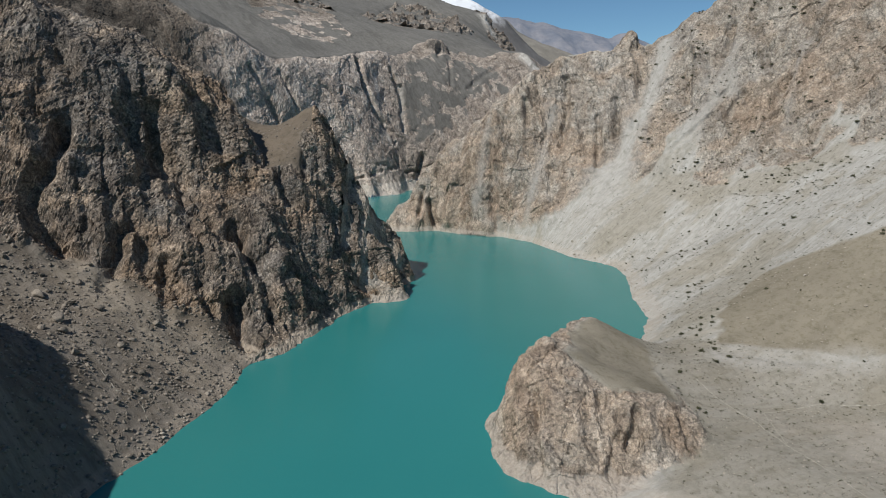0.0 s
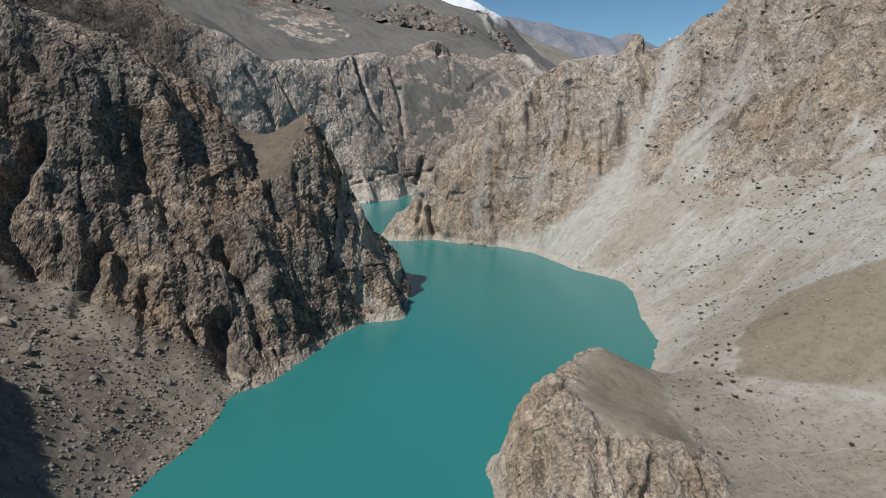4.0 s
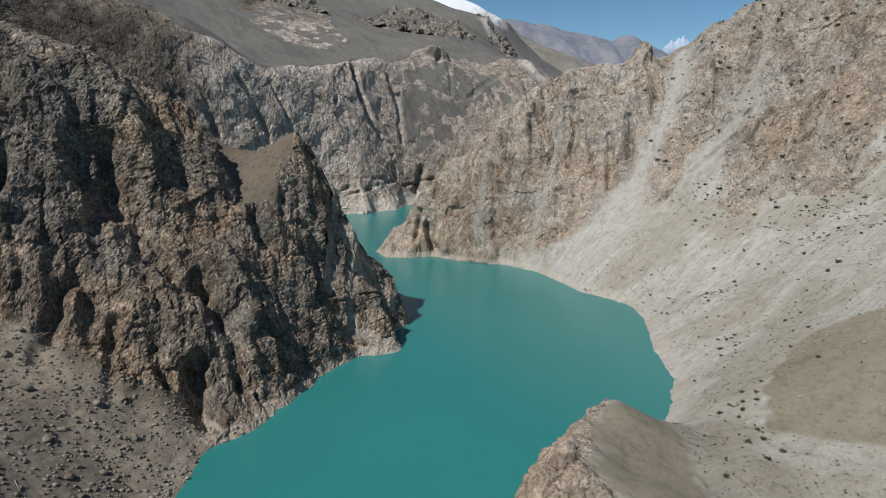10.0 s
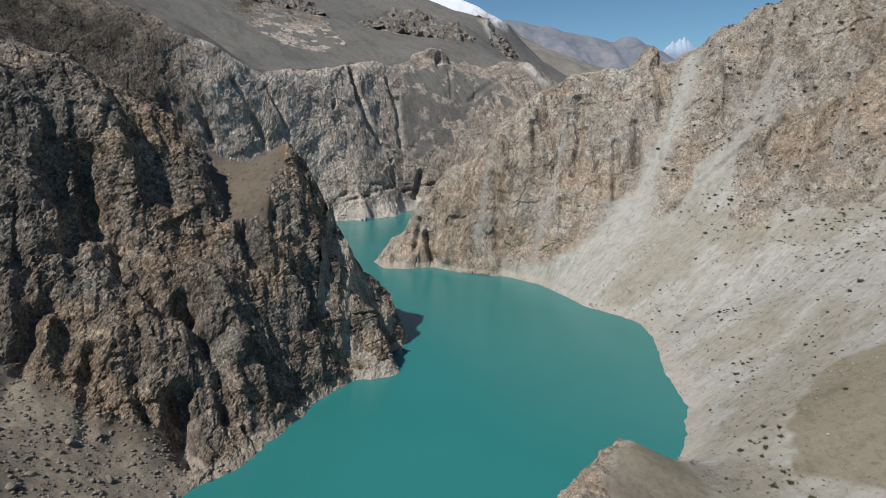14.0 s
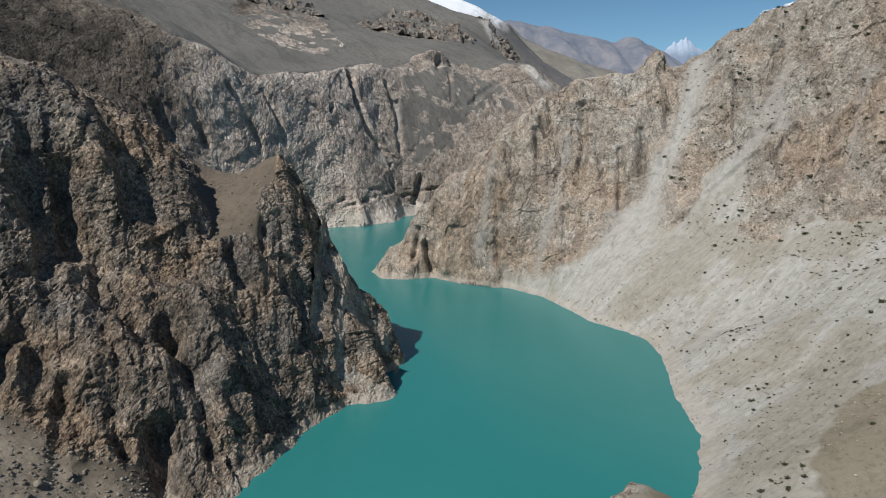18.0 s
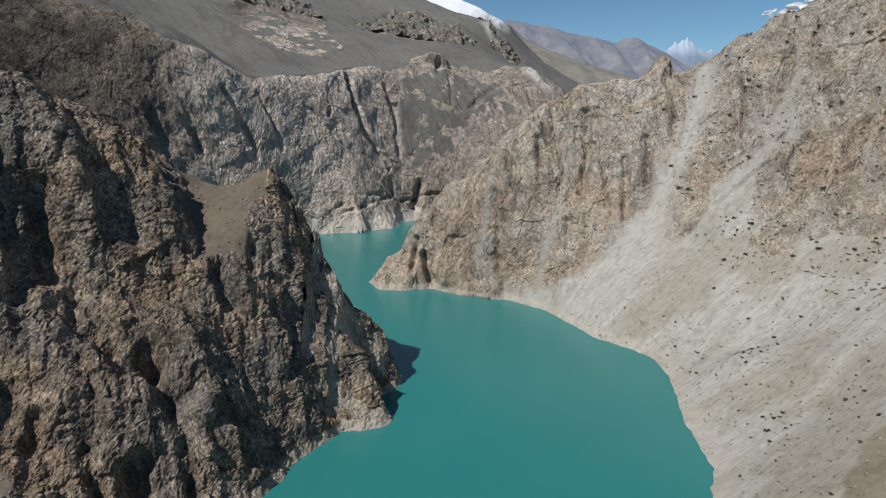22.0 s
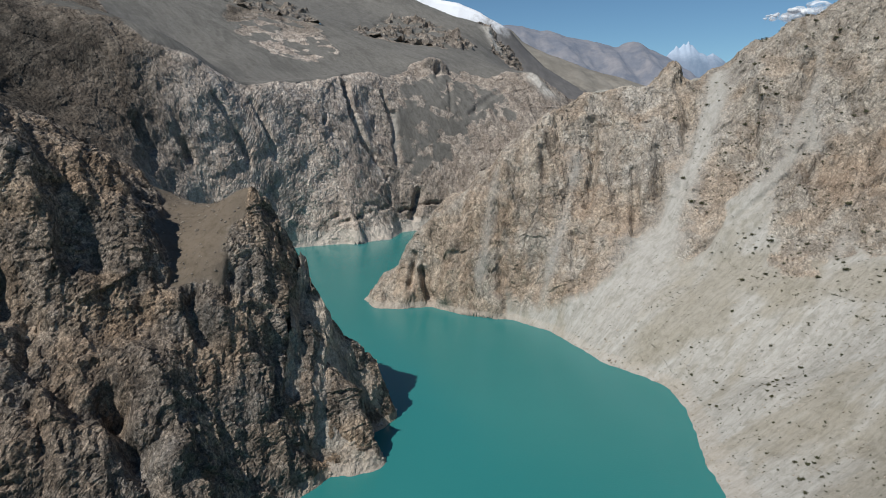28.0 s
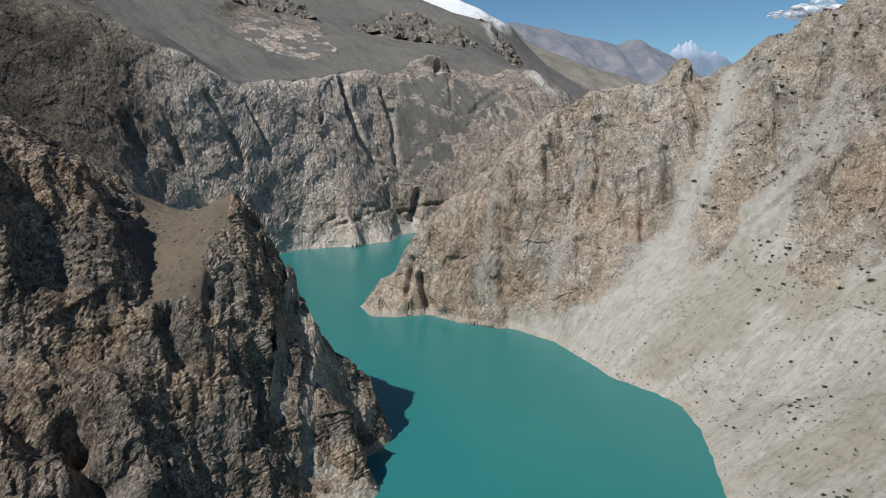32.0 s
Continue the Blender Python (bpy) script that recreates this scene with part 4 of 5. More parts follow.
# ---- water ----
n = Nodes("glacial_water")
deep = n.noise(0.006, 3, 0.5)
colour = n.mix(n.step(deep, 0.3, 0.7), (0.021, 0.16, 0.157), (0.025, 0.172, 0.167))
n.bump(n.noise(0.5, 4, 0.6, (1, 1.8, 1)), 0.3, 0.25)
MAT_WATER = n.done(colour, 0.22, 0.35)
gx = np.array([-900, 900, 900, -900], float)
water = mesh_object("water", np.stack([gx, np.array([-700, -700, 1300, 1300.0]), gx * 0], 1), np.array([[0, 1, 2, 3]]), MAT_WATER)
tagged(water, "opaque turquoise glacial lake water, calm", "lake", kind="structure")

# ---- the land in pieces ----
NEAR = Sheet(-350, 490, 40, 880, 3)
FAR = Sheet(-1250, 840, -240, 2440, 10)


def in_ring(ring):
    return lambda x, y: inside(x, y, ring)


terrain(NEAR, -330, 2, 100, 620, 0.95, MAT_WEST, [
    ("talus_west", "grey-brown talus slope of boulders and rubble below the cliff", "talus", in_ring(TALUS_WEST)),
    ("cliff_west", "dark brown fractured rock cliff rising straight from the lake", "cliff", None)], GULLIES_WEST, turn=22, big=0.5, lump=0.8, rough=0.62, slab=0.9, flute=0.1, creases=FOLDS_WEST, warm=WARM_WEST, dark=DARK_WEST)
terrain(NEAR, -60, 470, 396, 860, 1.3, MAT_EAST, [
    ("scree_east", "pale grey scree slope dotted with dark shrubs", "scree", in_ring(SCREE_EAST)),
    ("ridge_east", "tan and grey rock ridge with gullies, ending in a spit", "mountain ridge", None)], GULLIES_EAST, turn=-20, big=0.5, lean=LEAN_EAST, tall=0.4, rough=0.36, slab=0.7, flute=0.26, creases=FOLDS_EAST, warm=WARM_EAST, dark=DARK_EAST)
terrain(NEAR, 10, 470, 60, 400, 0.95, MAT_EAST, [
    ("terrace_east", "brown dry soil terrace above the gravel fan", "terrace", in_ring(TERRACE)),
    ("fan_east", "pale dry gravel fan with sparse shrubs and footpaths", "gravel", in_ring(SCREE_EAST)),
    ("headland", "tan rock headland with a brown top, standing in the lake", "headland", None)], GULLIES_HEAD, big=0.25, lean=LEAN_EAST, rough=0.5, slab=1.0, flute=0.15, creases=FOLDS_HEAD, warm=WARM_HEAD)
terrain(Sheet(-660, 440, 600, 1460, 5), -560, 400, 700, 1444, 1.9, MAT_NORTH, [
    ("mountain_foot_north", "dark grey scree slope above the back cliff", "mountain slope", in_ring(SCREE_NORTH)),
    ("cliff_north", "grey rock cliff with dark gullies and a pale waterline", "cliff", None)], GULLIES_NORTH,
    keep=lambda x, y: (x < -60) | (y > 860), big=0.2, lean=LEAN_NORTH, turn=8, tall=0.7, step_v=1.9, rough=0.24, scale=1.9, slab=0.9, creases=FOLDS_NORTH, dark=DARK_NORTH)
terrain(FAR, -1240, 820, 1436, 2420, 4.6, MAT_NORTH, [
    ("mountain_north", "dark grey mountainside with rock outcrops and scree", "mountain", None)], GULLIES_NORTH, big=1.2, lump=1.2, lean=LEAN_NORTH, tall=0.8, rough=1.0, scale=2.5)
terrain(FAR, -1240, 820, -230, 1450, 14, MAT_NORTH, [
    ("valley_sides", "bare rocky valley sides", "mountain", None)], big=1.0, below=2.0,
    keep=lambda x, y: ~(((x > -322) & (x < 462) & (y > 108) & (y < 612)) | ((x > -52) & (x < 462) & (y > 600) & (y < 850)) | ((x > -552) & (x < 392) & (y > 715))))
bed = mesh_object("ground", np.array([(-9000, -6000, -45), (9000, -6000, -45), (9000, 9000, -45), (-9000, 9000, -45)], float), np.array([[0, 1, 2, 3]]), MAT_NORTH)
tagged(bed, "bare ground of the valley", "ground", kind="structure")


# ---- far ranges ----
def far_range(name, crest, y, front, base, material, label, rough, step=14.0, category="mountain"):
    """A range with spurs running down from a crest line (x, z) that stands at y, falling to base over front metres."""
    cx, cz = np.array(crest, float).T
    us = np.arange(cx[0], cx[-1], step)
    vs = np.r_[np.linspace(-0.5, 0, 14)[:-1], np.linspace(0, 1, int(front / step))]
    u, v = np.meshgrid(us, vs)
    u, v = u.ravel(), v.ravel()
    wide = np.convolve(np.pad(np.interp(us, cx, cz), 12, "edge"), np.ones(25) / 25, "valid")
    top = np.interp(u, cx, cz)
    top = top + (np.interp(u, us, wide) - top) * np.clip(np.abs(v) * 5, 0, 1)
    fall = np.where(v < 0, -v * 1.2, v)
    p = np.stack([u, y - v * front, top - (top - base) * (1 - (1 - np.clip(fall, 0, 1)) ** 1.25)], 1).astype(np.float32)
    spur = np.abs(gnoise(np.stack([u / 260, v * 0.7, 0 * u + rough], 1))) * 2.2 + np.abs(gnoise(np.stack([u / 95, v * 1.5 + 3, 0 * u], 1))) * 1.1
    spur += 0.5 * np.abs(gnoise(np.stack([u / 38, v * 4 + 3, 0 * u], 1)))
    p[:, 2] += (spur - 0.6) * rough * np.clip(0.12 + 1.6 * np.abs(v), 0, 1)
    p[:, 2] += gnoise(np.stack([u / 60, v * 8, 0 * u + 2], 1)) * rough * 0.12
    idx = np.arange(len(us) * len(vs)).reshape(len(vs), len(us))
    quads = np.stack([idx[:-1, :-1], idx[1:, :-1], idx[1:, 1:], idx[:-1, 1:]], -1).reshape(-1, 4)
    ob = mesh_object(name, p, quads, material)
    return tagged(ob, label, category, kind="structure")


def range_material(name, low, high, snow=None, snow_line=(0, 1), haze_glow=None):
    n = Nodes(name)
    big, small = n.noise(0.006, 7, 0.65, (1, 1, 0.4), 0.8), n.noise(0.03, 7, 0.7)
    c = n.mix(n.step(big, 0.38, 0.62), low, high)
    c = n.mix(n.step(small, 0.35, 0.65), n.mix(0.5, c, (0.6, 0.6, 0.6), "MULTIPLY"), c)
    if snow:
        h = n.math("ADD", n.height(), n.math("MULTIPLY", n.math("SUBTRACT", n.noise(0.02, 8, 0.75, warp=0.5), 0.5), 160.0))
        c = n.mix(n.step(h, *snow_line), c, snow)
    n.bump(small, 0.6, 6.0)
    # Distance haze is put into the material as a bluish emission.
    if haze_glow:
        n.put(n.bsdf.inputs["Emission Color"], haze_glow)
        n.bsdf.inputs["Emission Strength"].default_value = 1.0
    return n.done(c, 0.9)


MAT_VALLEY = range_material("dry_valley_slope", (0.2, 0.185, 0.16), (0.26, 0.24, 0.21))
# The rock below the snow is darkened to put shade into its colour.
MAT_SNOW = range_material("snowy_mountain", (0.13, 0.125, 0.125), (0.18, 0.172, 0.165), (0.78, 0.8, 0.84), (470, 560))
# Both far ranges emit a haze blue; the peak's snow is greyed towards the sky.
MAT_BLUE = range_material("distant_range", (0.13, 0.125, 0.13), (0.2, 0.18, 0.17), haze_glow=(0.04, 0.07, 0.12))
MAT_PEAK = range_material("distant_snow_peak", (0.08, 0.085, 0.1), (0.13, 0.13, 0.15), (0.3, 0.33, 0.38), (540, 680), haze_glow=(0.11, 0.18, 0.27))
far_range("valley_slope", [(155, 616), (341, 565), (415, 541), (464, 496), (573, 447), (745, 388), (894, 350), (1018, 315), (1228, 304), (1565, 333), (2280, 388)], 2800, 480, 215,
          MAT_VALLEY, "dry brown valley slope partly in mountain shade", 40)
# Its dark-coloured right flank stands in for shadow on the valley beyond.
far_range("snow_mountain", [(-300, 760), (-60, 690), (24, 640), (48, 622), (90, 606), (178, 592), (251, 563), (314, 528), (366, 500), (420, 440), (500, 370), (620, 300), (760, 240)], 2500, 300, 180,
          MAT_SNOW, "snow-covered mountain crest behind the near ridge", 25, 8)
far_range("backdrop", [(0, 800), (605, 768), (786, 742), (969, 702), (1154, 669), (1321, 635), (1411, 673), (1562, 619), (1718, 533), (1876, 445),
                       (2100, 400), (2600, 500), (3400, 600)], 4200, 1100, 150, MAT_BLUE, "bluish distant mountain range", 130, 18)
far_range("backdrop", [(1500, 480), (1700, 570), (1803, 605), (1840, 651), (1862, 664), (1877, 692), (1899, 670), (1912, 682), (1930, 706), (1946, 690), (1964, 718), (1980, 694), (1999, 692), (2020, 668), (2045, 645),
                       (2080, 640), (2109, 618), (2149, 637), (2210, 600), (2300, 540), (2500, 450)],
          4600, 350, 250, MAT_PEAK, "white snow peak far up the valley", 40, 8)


# ---- clouds: heaps of soft lumps ----
n = Nodes("cloud")
veil = n.tree.nodes.new("ShaderNodeBsdfTransparent")
thin = n.tree.nodes.new("ShaderNodeMixShader")
MAT_CLOUD = n.done((0.74, 0.75, 0.77), 1.0, 0.0)
n.put(thin.inputs[0], n.step(n.noise(0.011, 6, 0.6, (0.6, 1, 1.2), 0.4), 0.4, 0.62, 0.15, 0.95))
n.put(thin.inputs[1], veil.outputs[0])
n.put(thin.inputs[2], n.bsdf.outputs[0])
n.put(n.tree.nodes["Material Output"].inputs["Surface"], thin.outputs[0])


def ball(subdivisions):
    bm = bmesh.new()
    bmesh.ops.create_icosphere(bm, subdivisions=subdivisions, radius=1)
    v, f = np.array([x.co for x in bm.verts]), np.array([[x.index for x in g.verts] for g in bm.faces])
    bm.free()
    return v, f


BALL_1, BALL_2, BALL_3, BALL_4 = ball(1), ball(2), ball(3), ball(4)


def cloud(centre, size, lumps, seed, label):
    rnd = np.random.default_rng(seed)
    verts, faces, at = [], [], 0
    for k in range(lumps):
        u = rnd.uniform(-1, 1)
        r = (0.3 + 0.35 * rnd.random()) * (1.25 - abs(u)) * size[2]
        c = np.array([u * size[0], rnd.uniform(-1, 1) * size[1], abs(rnd.normal()) * 0.5 * size[2] * (1.2 - abs(u))])
        v = BALL_3[0] * r * np.array([1.6, 1.2, 0.8])
        v = v * (1 + 0.35 * gnoise(v / r * 1.6 + k * 5))[:, None] + c + np.array(centre)
        verts.append(v)
        faces.append(BALL_3[1] + at)
        at += len(v)
    ob = mesh_object("cloud", np.concatenate(verts), np.concatenate(faces), MAT_CLOUD)
    ob.data.polygons.foreach_set("use_smooth", np.ones(len(ob.data.polygons), bool))
    join = ob.modifiers.new("join", "REMESH")
    join.mode, join.voxel_size, join.use_smooth_shade = "VOXEL", size[2] * 0.1, True
    tagged(ob, label, "cloud")


cloud((2540, 4100, 800), (330, 120, 60), 70, 3, "white cumulus cloud above the ridge")


# ---- rocks ----
def rock_mesh(seed, material, base, planes=20):
    """A boulder: a ball cut by random planes, with a little unevenness."""
    rnd = np.random.default_rng(seed)
    v = base[0].copy()
    for _ in range(planes):
        a = rnd.normal(size=3)
        a /= np.linalg.norm(a)
        over = v @ a - rnd.uniform(0.36, 0.6)
        v = v - np.where(over > 0, over, 0)[:, None] * a
    v = v + 0.06 * gnoise(v * 3 + seed)[:, None] * v
    return v, base[1]


def stone_material(name, low, high):
    n = Nodes(name)
    info = n.tree.nodes.new("ShaderNodeObjectInfo").outputs["Random"]
    island = n.tree.nodes.new("ShaderNodeNewGeometry").outputs["Random Per Island"]
    fac = n.math("FRACT", n.math("ADD", info, island))
    grain = n.noise(1.4, 7, 0.75)
    c = n.mix(fac, low, high)
    c = n.mix(n.step(grain, 0.35, 0.65), n.mix(0.7, c, (0.55, 0.54, 0.52), "MULTIPLY"), n.mix(0.5, c, (1.3, 1.28, 1.25), "MULTIPLY"))
    n.bump(grain, 0.8, 0.5)
    return n.done(c)


MAT_STONE_WEST = stone_material("talus_stone", (0.15, 0.134, 0.115), (0.28, 0.247, 0.21))
MAT_STONE_EAST = stone_material("pale_stone", (0.26, 0.23, 0.19), (0.42, 0.38, 0.33))
MAT_STONE_WHITE = stone_material("whitish_stone", (0.46, 0.43, 0.4), (0.5, 0.47, 0.44))
BOULDERS_WEST = [mesh_object("boulder", *rock_mesh(20 + k, None, BALL_3), MAT_STONE_WEST, link=False) for k in range(7)]
BOULDERS_EAST = [mesh_object("boulder", *rock_mesh(40 + k, None, BALL_3), MAT_STONE_EAST, link=False) for k in range(5)]


def boulder(mesh, x, y, size, seed, label, group, sink=0.3):
    rnd = random.Random(seed)
    ob = new("boulder", mesh)
    wide = (size * rnd.uniform(0.8, 1.25), size * rnd.uniform(0.7, 1.0), size * rnd.uniform(0.6, 0.85))
    x, y, z = ground_spot(x, y)
    ob.matrix_world = Matrix.LocRotScale((x, y, z + wide[2] * (1 - 2 * sink) * 0.5), Euler([rnd.uniform(-0.4, 0.4), rnd.uniform(-0.4, 0.4), rnd.uniform(0, 6.3)]), wide)
    return tagged(ob, label, "boulder", group)


rnd = random.Random(4)
made = 0
while made < 130:
    x, y = rnd.uniform(-230, -100), rnd.uniform(150, 316)
    if not inside(np.array([x]), np.array([y]), TALUS_WEST)[0] or ground_at(x, y) < 0.5:
        continue
    size = 0.9 + 3.0 * rnd.random() ** 5
    boulder(rnd.choice(BOULDERS_WEST), x, y, size, made, "large grey-brown boulder on the talus slope" if size > 2 else "grey-brown boulder on the talus slope", "boulders on the talus")
    made += 1
for k, (x, y, size) in enumerate([(-178, 262, 7.0), (-160, 240, 4.5), (-196, 280, 5.0), (-150, 262, 3.6), (-132, 236, 3.2), (-170, 285, 3.0)]):
    boulder(BOULDERS_WEST[k], x, y, size, 200 + k, "huge angular brown boulder on the talus slope", "boulders on the talus")
made = 0
while made < 40:
    x, y = rnd.uniform(165, 300), rnd.uniform(210, 380)
    if inside(np.array([x]), np.array([y]), TERRACE)[0]:
        boulder(rnd.choice(BOULDERS_EAST), x, y, 0.5 + 1.3 * rnd.random() ** 3, 300 + made, "pale boulder on the dry brown terrace", "boulders on the terrace")
        made += 1
for k in range(36):
    x, y = 146 + rnd.gauss(8, 9), 548 + rnd.gauss(6, 12)
    if ground_at(x, y) > 0.3:
        boulder(rnd.choice(BOULDERS_EAST), x, y, 0.7 + 1.5 * rnd.random() ** 2, 400 + k, "tan boulder in a rockfall at the lake shore", "rockfall boulders at the shore")
pale_slab = new("boulder", mesh_object("boulder", *rock_mesh(77, None, BALL_3, 24), MAT_STONE_WHITE, link=False))
pale_slab.matrix_world = Matrix.LocRotScale((-8.0, 469, 3.2), Euler((0.1, 0.25, 0.5)), (3.6, 3.0, 6.2))
tagged(pale_slab, "whitish upright rock standing in the water at the cliff foot", "rock")


SPIRES = [mesh_object("rock_pinnacle", *rock_mesh(70 + k, None, BALL_2, 14), MAT_STONE_WEST, link=False) for k in range(3)]
for k, (x, y, tall) in enumerate([(113, 687, 5.0), (118, 690, 7.5), (123, 693, 5.5), (136, 697, 6.0), (142, 699, 4.0), (147, 700, 6.5)]):
    spire = new("rock_pinnacle", SPIRES[k % 3])
    x, y, z = ground_spot(x, y)
    spire.matrix_world = Matrix.LocRotScale((x, y, z + tall * 0.35), Euler((0.05, 0.08 * (k % 3 - 1), k)), (1.5, 1.3, tall))
    tagged(spire, "dark narrow rock pinnacle on the tan ridge crest", "rock", "pinnacles on the crest")


def scatter(name, variants, spots, material, label, category):
    """Many small pieces joined into one mesh: spots are x, y, z, size, turn."""
    verts, faces, at = [], [], 0
    for k, (x, y, z, size, turn) in enumerate(spots):
        v, f = variants[k % len(variants)]
        c, s_ = math.cos(turn), math.sin(turn)
        verts.append(v @ np.array([[c, s_, 0], [-s_, c, 0], [0, 0, 1]]) * np.array(size) + np.array([x, y, z]))
        faces.append(f + at)
        at += len(v)
    ob = mesh_object(name, np.concatenate(verts), np.concatenate(faces), material)
    tagged(ob, label, category, kind="stuff")


PEBBLES = [rock_mesh(60 + k, None, BALL_1, 7) for k in range(9)]


def stones_in(test, box, count, least, most, power, seed, low=0.3, sink=0.15):
    rnd = np.random.default_rng(seed)
    x, y, z = ground_spots(rnd.uniform(box[0], box[1], count * 6), rnd.uniform(box[2], box[3], count * 6)).T
    good = np.flatnonzero((z > low) & test(x, y, z))[:count]
    r = least + (most - least) * rnd.random(len(good)) ** power
    size = np.stack([r * rnd.uniform(0.8, 1.3, len(r)), r * rnd.uniform(0.7, 1, len(r)), r * rnd.uniform(0.5, 0.8, len(r))], 1)
    return list(zip(x[good], y[good], z[good] + r * sink, size, rnd.uniform(0, 6.3, len(r))))


def is_in(ring):
    return lambda x, y, z: inside(x, y, ring)


scatter("rubble", PEBBLES, stones_in(is_in(TALUS_WEST), (-225, -98, 150, 318), 15000, 0.15, 1.6, 6.0, 1), MAT_STONE_WEST, "grey-brown rubble covering the talus", "rubble")
scatter("rubble", PEBBLES, stones_in(is_in(PLATEAU), (-150, -84, 405, 540), 500, 0.25, 1.2, 3, 2), MAT_STONE_WEST, "brown rubble on the rock shelf", "rubble")
scatter("shore_stones", PEBBLES, stones_in(lambda x, y, z: z < 3.2, (-130, -8, 170, 470), 900, 0.4, 1.8, 2, 3, 0.05), MAT_STONE_EAST, "pale stones along the waterline", "stones")
scatter("shore_stones", PEBBLES, stones_in(lambda x, y, z: z < 2.0, (90, 185, 300, 660), 900, 0.25, 1.0, 2, 4, 0.05), MAT_STONE_EAST, "pale stones along the waterline", "stones")
scatter("stones", PEBBLES, stones_in(is_in(TERRACE), (150, 420, 190, 395), 700, 0.15, 0.6, 2, 5), MAT_STONE_EAST, "small pale stones on the terrace", "stones")


scatter("stones", PEBBLES, stones_in(is_in(FAN_SOIL), (100, 330, 120, 290), 5000, 0.12, 0.6, 3, 15), MAT_STONE_EAST, "small pale stones on the gravel fan", "stones")
scatter("stones", PEBBLES, stones_in(is_in(SCREE_EAST), (100, 330, 300, 640), 3000, 0.2, 0.9, 3, 16), MAT_STONE_EAST, "grey and tan stones strewn over the scree", "stones")


# ---- shrubs ----
def leaf_material(name, a, b):
    n = Nodes(name)
    info = n.tree.nodes.new("ShaderNodeObjectInfo").outputs["Random"]
    island = n.tree.nodes.new("ShaderNodeNewGeometry").outputs["Random Per Island"]
    return n.done(n.mix(n.math("FRACT", n.math("ADD", info, n.math("MULTIPLY", island, 0.6))), a, b), 0.8, 0.2)


MAT_LEAF = leaf_material("dry_shrub_leaf", (0.045, 0.05, 0.028), (0.095, 0.092, 0.055))
MAT_TWIG = leaf_material("shrub_twig", (0.1, 0.08, 0.06), (0.16, 0.13, 0.1))


def shrub_parts(seed, leaves):
    """Foliage of a shrub about 2 m wide as many small leaf sprays, and its stems."""
    rnd = np.random.default_rng(seed)
    lobes = rnd.normal(size=(5, 3)) * np.array([0.3, 0.3, 0.12]) + np.array([0, 0, 0.42])
    verts, faces = [], []
    for k in range(leaves):
        c = lobes[k % 5] + rnd.normal(size=3) * np.array([0.3, 0.3, 0.2])
        c[2] = max(c[2], 0.06)
        t = rnd.normal(size=(3, 3)) * 0.16
        verts.append(c + t)
        faces.append([3 * k, 3 * k + 1, 3 * k + 2])
    sv, sf = [], []
    for lobe in lobes:
        side = np.array([0.035, 0, 0])
        at = len(sv)
        for turn in range(3):
            off = np.array([math.cos(turn * 2.1), math.sin(turn * 2.1), 0]) * 0.045
            sv += [off, lobe + off * 0.4]
        for turn in range(3):
            a, b = at + 2 * turn, at + 2 * ((turn + 1) % 3)
            sf.append([a, b, b + 1, a + 1])
    return (np.concatenate(verts), np.array(faces)), (np.array(sv), np.array(sf))


SHRUBS = []
for k in range(6):
    leaf, stem = shrub_parts(90 + k, 190)
    SHRUBS.append((mesh_object("foliage", *leaf, MAT_LEAF, link=False), mesh_object("stem", *stem, MAT_TWIG, link=False)))


def shrub(x, y, size, seed, label, group):
    rnd = random.Random(seed)
    foliage, stem = SHRUBS[seed % len(SHRUBS)]
    base = tagged(new("shrub"), label, "shrub", group)
    x, y, z = ground_spot(x, y)
    base.matrix_world = Matrix.LocRotScale((x, y, z - 0.05), Euler((0, 0, rnd.uniform(0, 6.3))), (size, size * rnd.uniform(0.7, 1), size * rnd.uniform(0.7, 0.95)))
    for name, mesh in (("foliage", foliage), ("stem", stem)):
        ob = new(name, mesh)
        ob.parent = base


rnd = random.Random(9)
for k, (x, y, size) in enumerate([(263, 393, 2.3), (254, 387, 1.8), (209, 445, 1.6), (219, 456, 1.4), (253, 534, 2.0), (265, 431, 1.8), (252, 461, 1.5), (157, 301, 1.6),
                                  (215, 451, 1.3), (287, 622, 2.6), (292, 626, 2.4), (297, 621, 2.0), (283, 615, 2.2), (240, 540, 2.0), (150, 287, 1.5), (153, 292, 1.3),
                                  (158, 290, 1.4), (161, 296, 1.3), (148, 295, 1.2), (145, 283, 1.3), (139, 262, 1.5), (146, 263, 1.4), (150, 255, 1.6), (141, 251, 1.3), (115, 213, 1.2)]):
    shrub(x, y, size, k, "large dark green shrub on dry stony ground", "shrubs on the slopes")
for k in range(190):
    while True:
        x, y = rnd.uniform(115, 330), rnd.uniform(210, 560)
        if inside(np.array([x]), np.array([y]), SCREE_EAST)[0] and not (inside(np.array([x]), np.array([y]), TERRACE)[0] and rnd.random() < 0.93) and ground_at(x, y) > 3:
            if gnoise(np.array([[x / 35, y / 35, 0.5]]))[0] > -0.12 + 0.25 * rnd.random():
                break
    shrub(x, y, 0.6 + 0.9 * rnd.random() ** 2, 30 + k, "small dark olive shrub on the pale scree", "shrubs on the slopes")
for k in range(84):
    while True:
        x, y = rnd.uniform(225, 400), rnd.uniform(440, 690)
        if x + 0.6 * y > 530 and 70 < ground_at(x, y) < 285 and gnoise(np.array([[x / 28, y / 28, 2.5]]))[0] > -0.1:
            break
    shrub(x, y, 1.1 + 1.6 * rnd.random() ** 2, 230 + k, "dark shrub rooted in the tan rock face", "shrubs on the ridge")
TUFTS = [shrub_parts(130 + k, 26)[0] for k in range(6)]
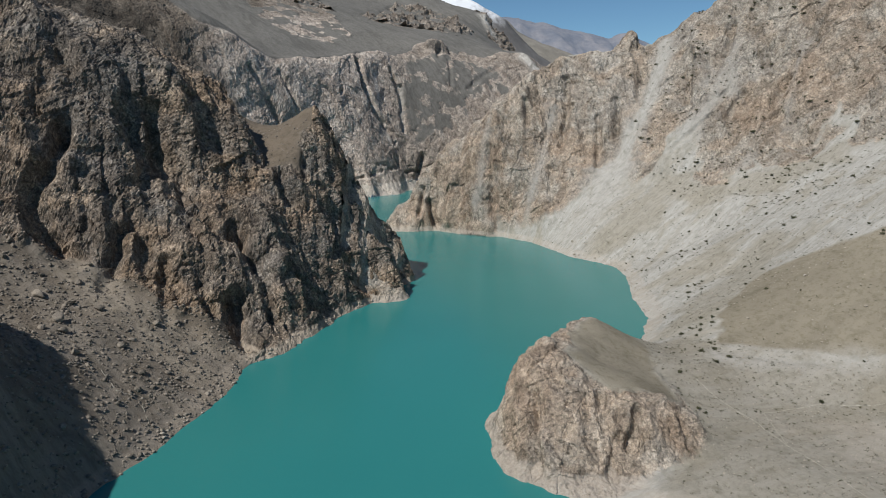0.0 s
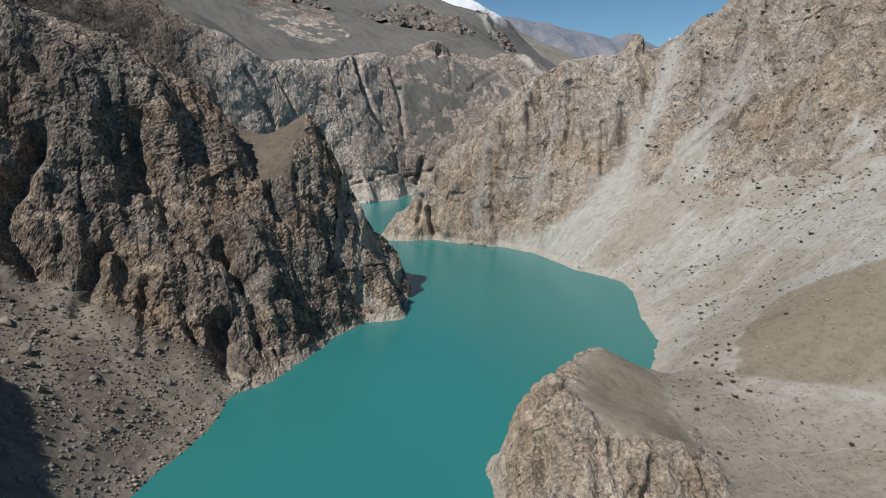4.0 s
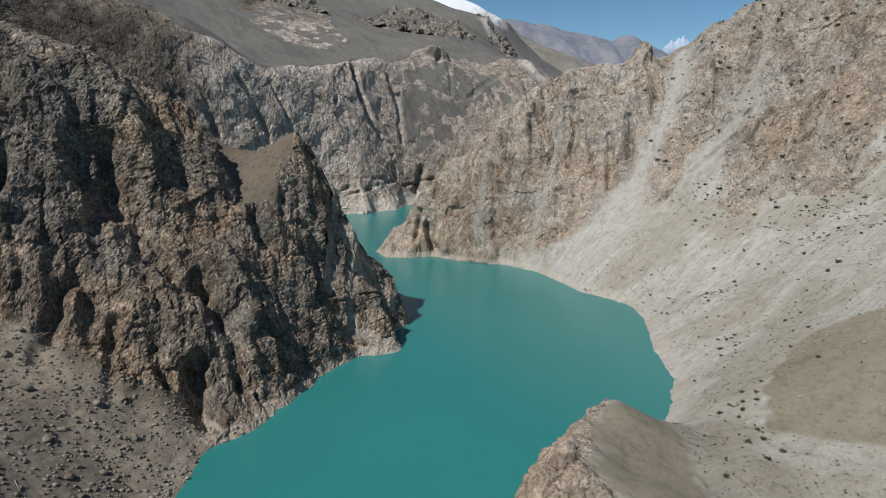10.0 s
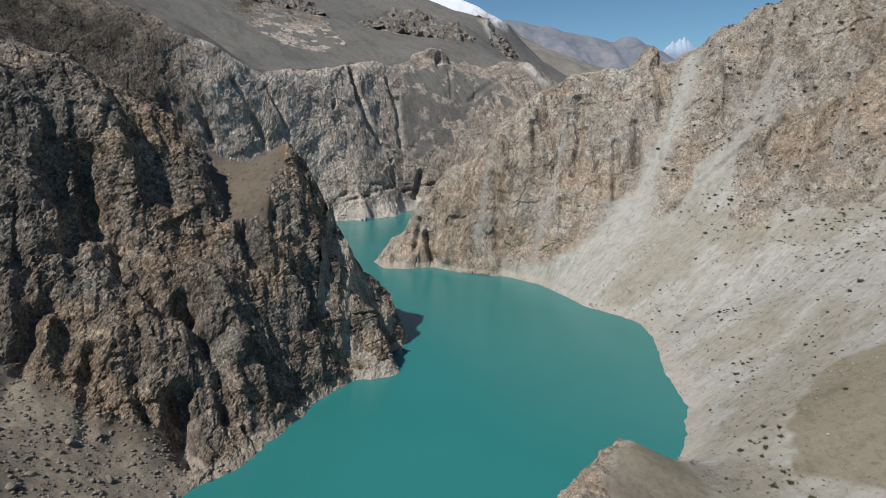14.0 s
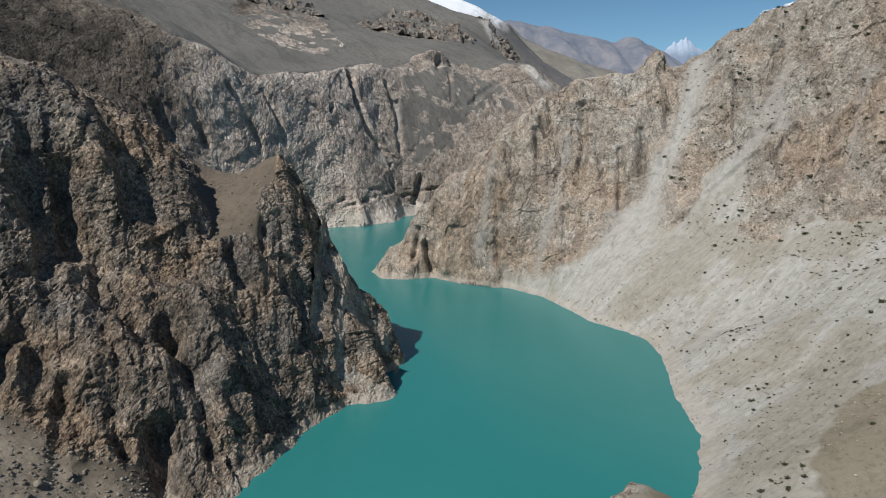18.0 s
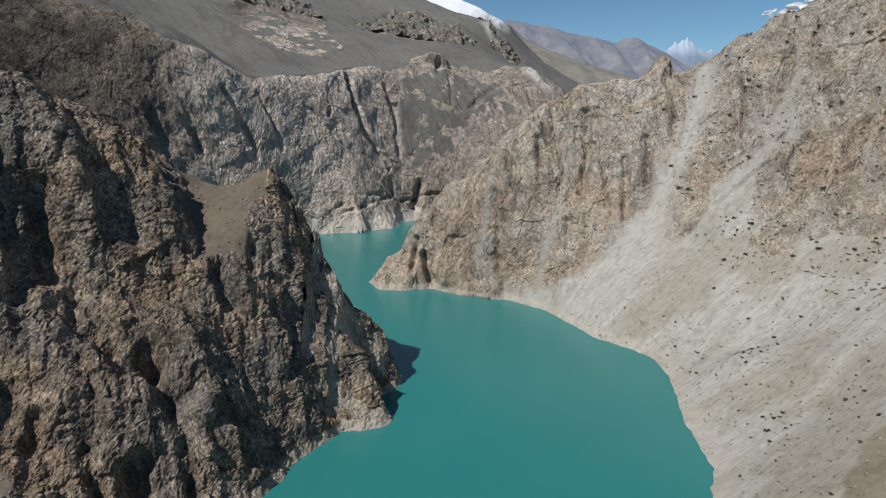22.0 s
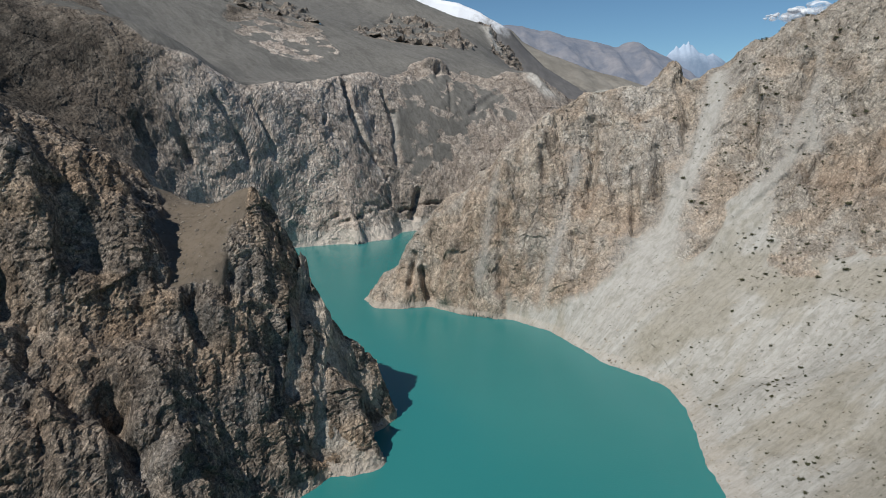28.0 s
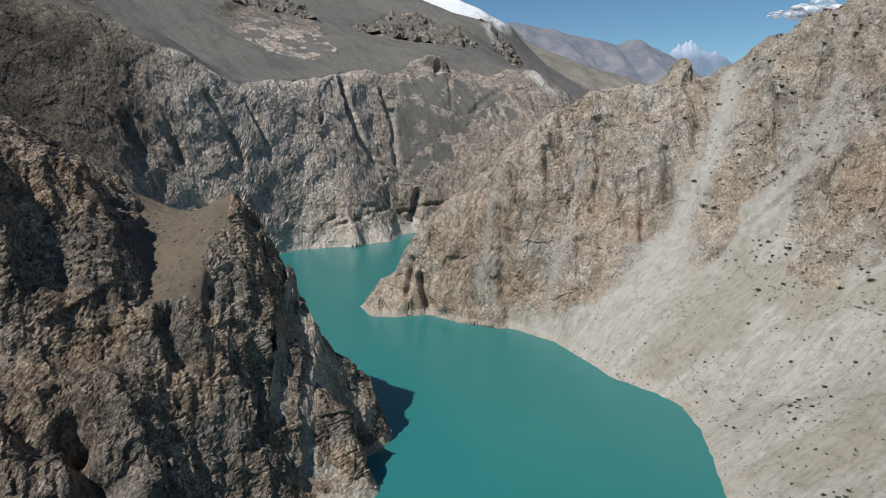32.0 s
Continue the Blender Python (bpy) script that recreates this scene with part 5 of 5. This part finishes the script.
BUSHES = [shrub_parts(150 + k, 70)[0] for k in range(5)]


def tufts_in(test, box, count, seed, least, most):
    rnd = np.random.default_rng(seed)
    x, y, z = ground_spots(rnd.uniform(box[0], box[1], count * 8), rnd.uniform(box[2], box[3], count * 8)).T
    good = np.flatnonzero((z > 3) & test(x, y, z))[:count]
    r = least + (most - least) * rnd.random(len(good)) ** 2
    return list(zip(x[good], y[good], z[good] - 0.1, np.stack([r, r, r * 0.8], 1), rnd.uniform(0, 6.3, len(r))))


scatter("low_shrubs", BUSHES, tufts_in(lambda x, y, z: (x + 0.6 * y > 520) & (z > 60) & (gnoise(np.stack([x, y, z], 1) / 30) > -0.1), (225, 440, 430, 680), 1300, 6, 0.6, 1.8), MAT_LEAF,
        "dark shrubs scattered over the rock face", "shrubs")
scatter("low_shrubs", TUFTS, tufts_in(is_in(FAN_SOIL), (85, 330, 130, 290), 3600, 8, 0.25, 0.85), MAT_LEAF, "tiny olive bushes scattered over the gravel fan", "shrubs")
scatter("low_shrubs", TUFTS, tufts_in(lambda x, y, z: inside(x, y, SCREE_EAST) & (gnoise(np.stack([x / 30, y / 30, 0 * x], 1)) > -0.15), (110, 360, 150, 600), 2600, 7, 0.3, 1.0),
        MAT_LEAF, "tiny dry bushes scattered over the scree and fan", "shrubs")
scatter("low_shrubs", BUSHES, tufts_in(lambda x, y, z: inside(x, y, SCREE_EAST) & ~inside(x, y, TERRACE), (110, 380, 200, 610), 1300, 17, 0.35, 0.95),
        MAT_LEAF, "small dark bushes scattered over the scree", "shrubs")

# ---- footpaths ----
n = Nodes("trodden_path")
MAT_PATH = n.done(n.mix(n.step(n.noise(0.8, 5, 0.7), 0.3, 0.7), (0.3, 0.28, 0.235), (0.37, 0.347, 0.297)))


def footpath(line, width, label):
    pts = list(line_samples([(x, y, 0) for x, y in line], 1.2))
    verts, faces = [], []
    for k, (x, y, _) in enumerate(pts):
        a, b = pts[max(k - 1, 0)], pts[min(k + 1, len(pts) - 1)]
        d = Vector((b[0] - a[0], b[1] - a[1])).normalized()
        wob = 0.9 * noise.noise((x / 9, y / 9, 0))
        for side in (-1, 0, 1):
            px, py = x + wob - d.y * side * width / 2, y + wob + d.x * side * width / 2
            verts.append((px, py, ground_at(px, py) + (0.22 if side == 0 else 0.1)))
        if k:
            i = 3 * k
            faces += [[i - 3, i - 2, i + 1, i], [i - 2, i - 1, i + 2, i + 1]]
    tagged(mesh_object("footpath", np.array(verts), np.array(faces), MAT_PATH), label, "footpath", kind="structure")


footpath([(124, 236), (128, 225), (137, 210), (141, 188), (145, 167), (147, 150), (150, 120)], 0.4, "narrow pale footpath across the gravel fan")
footpath([(141, 190), (146, 215), (171, 219), (201, 214), (230, 205)], 0.25, "faint pale footpath along the terrace foot")
footpath([(-147, 238), (-143, 234), (-138, 229), (-130, 231), (-125, 227), (-121, 220)], 0.25, "faint zigzag footpath on the talus")
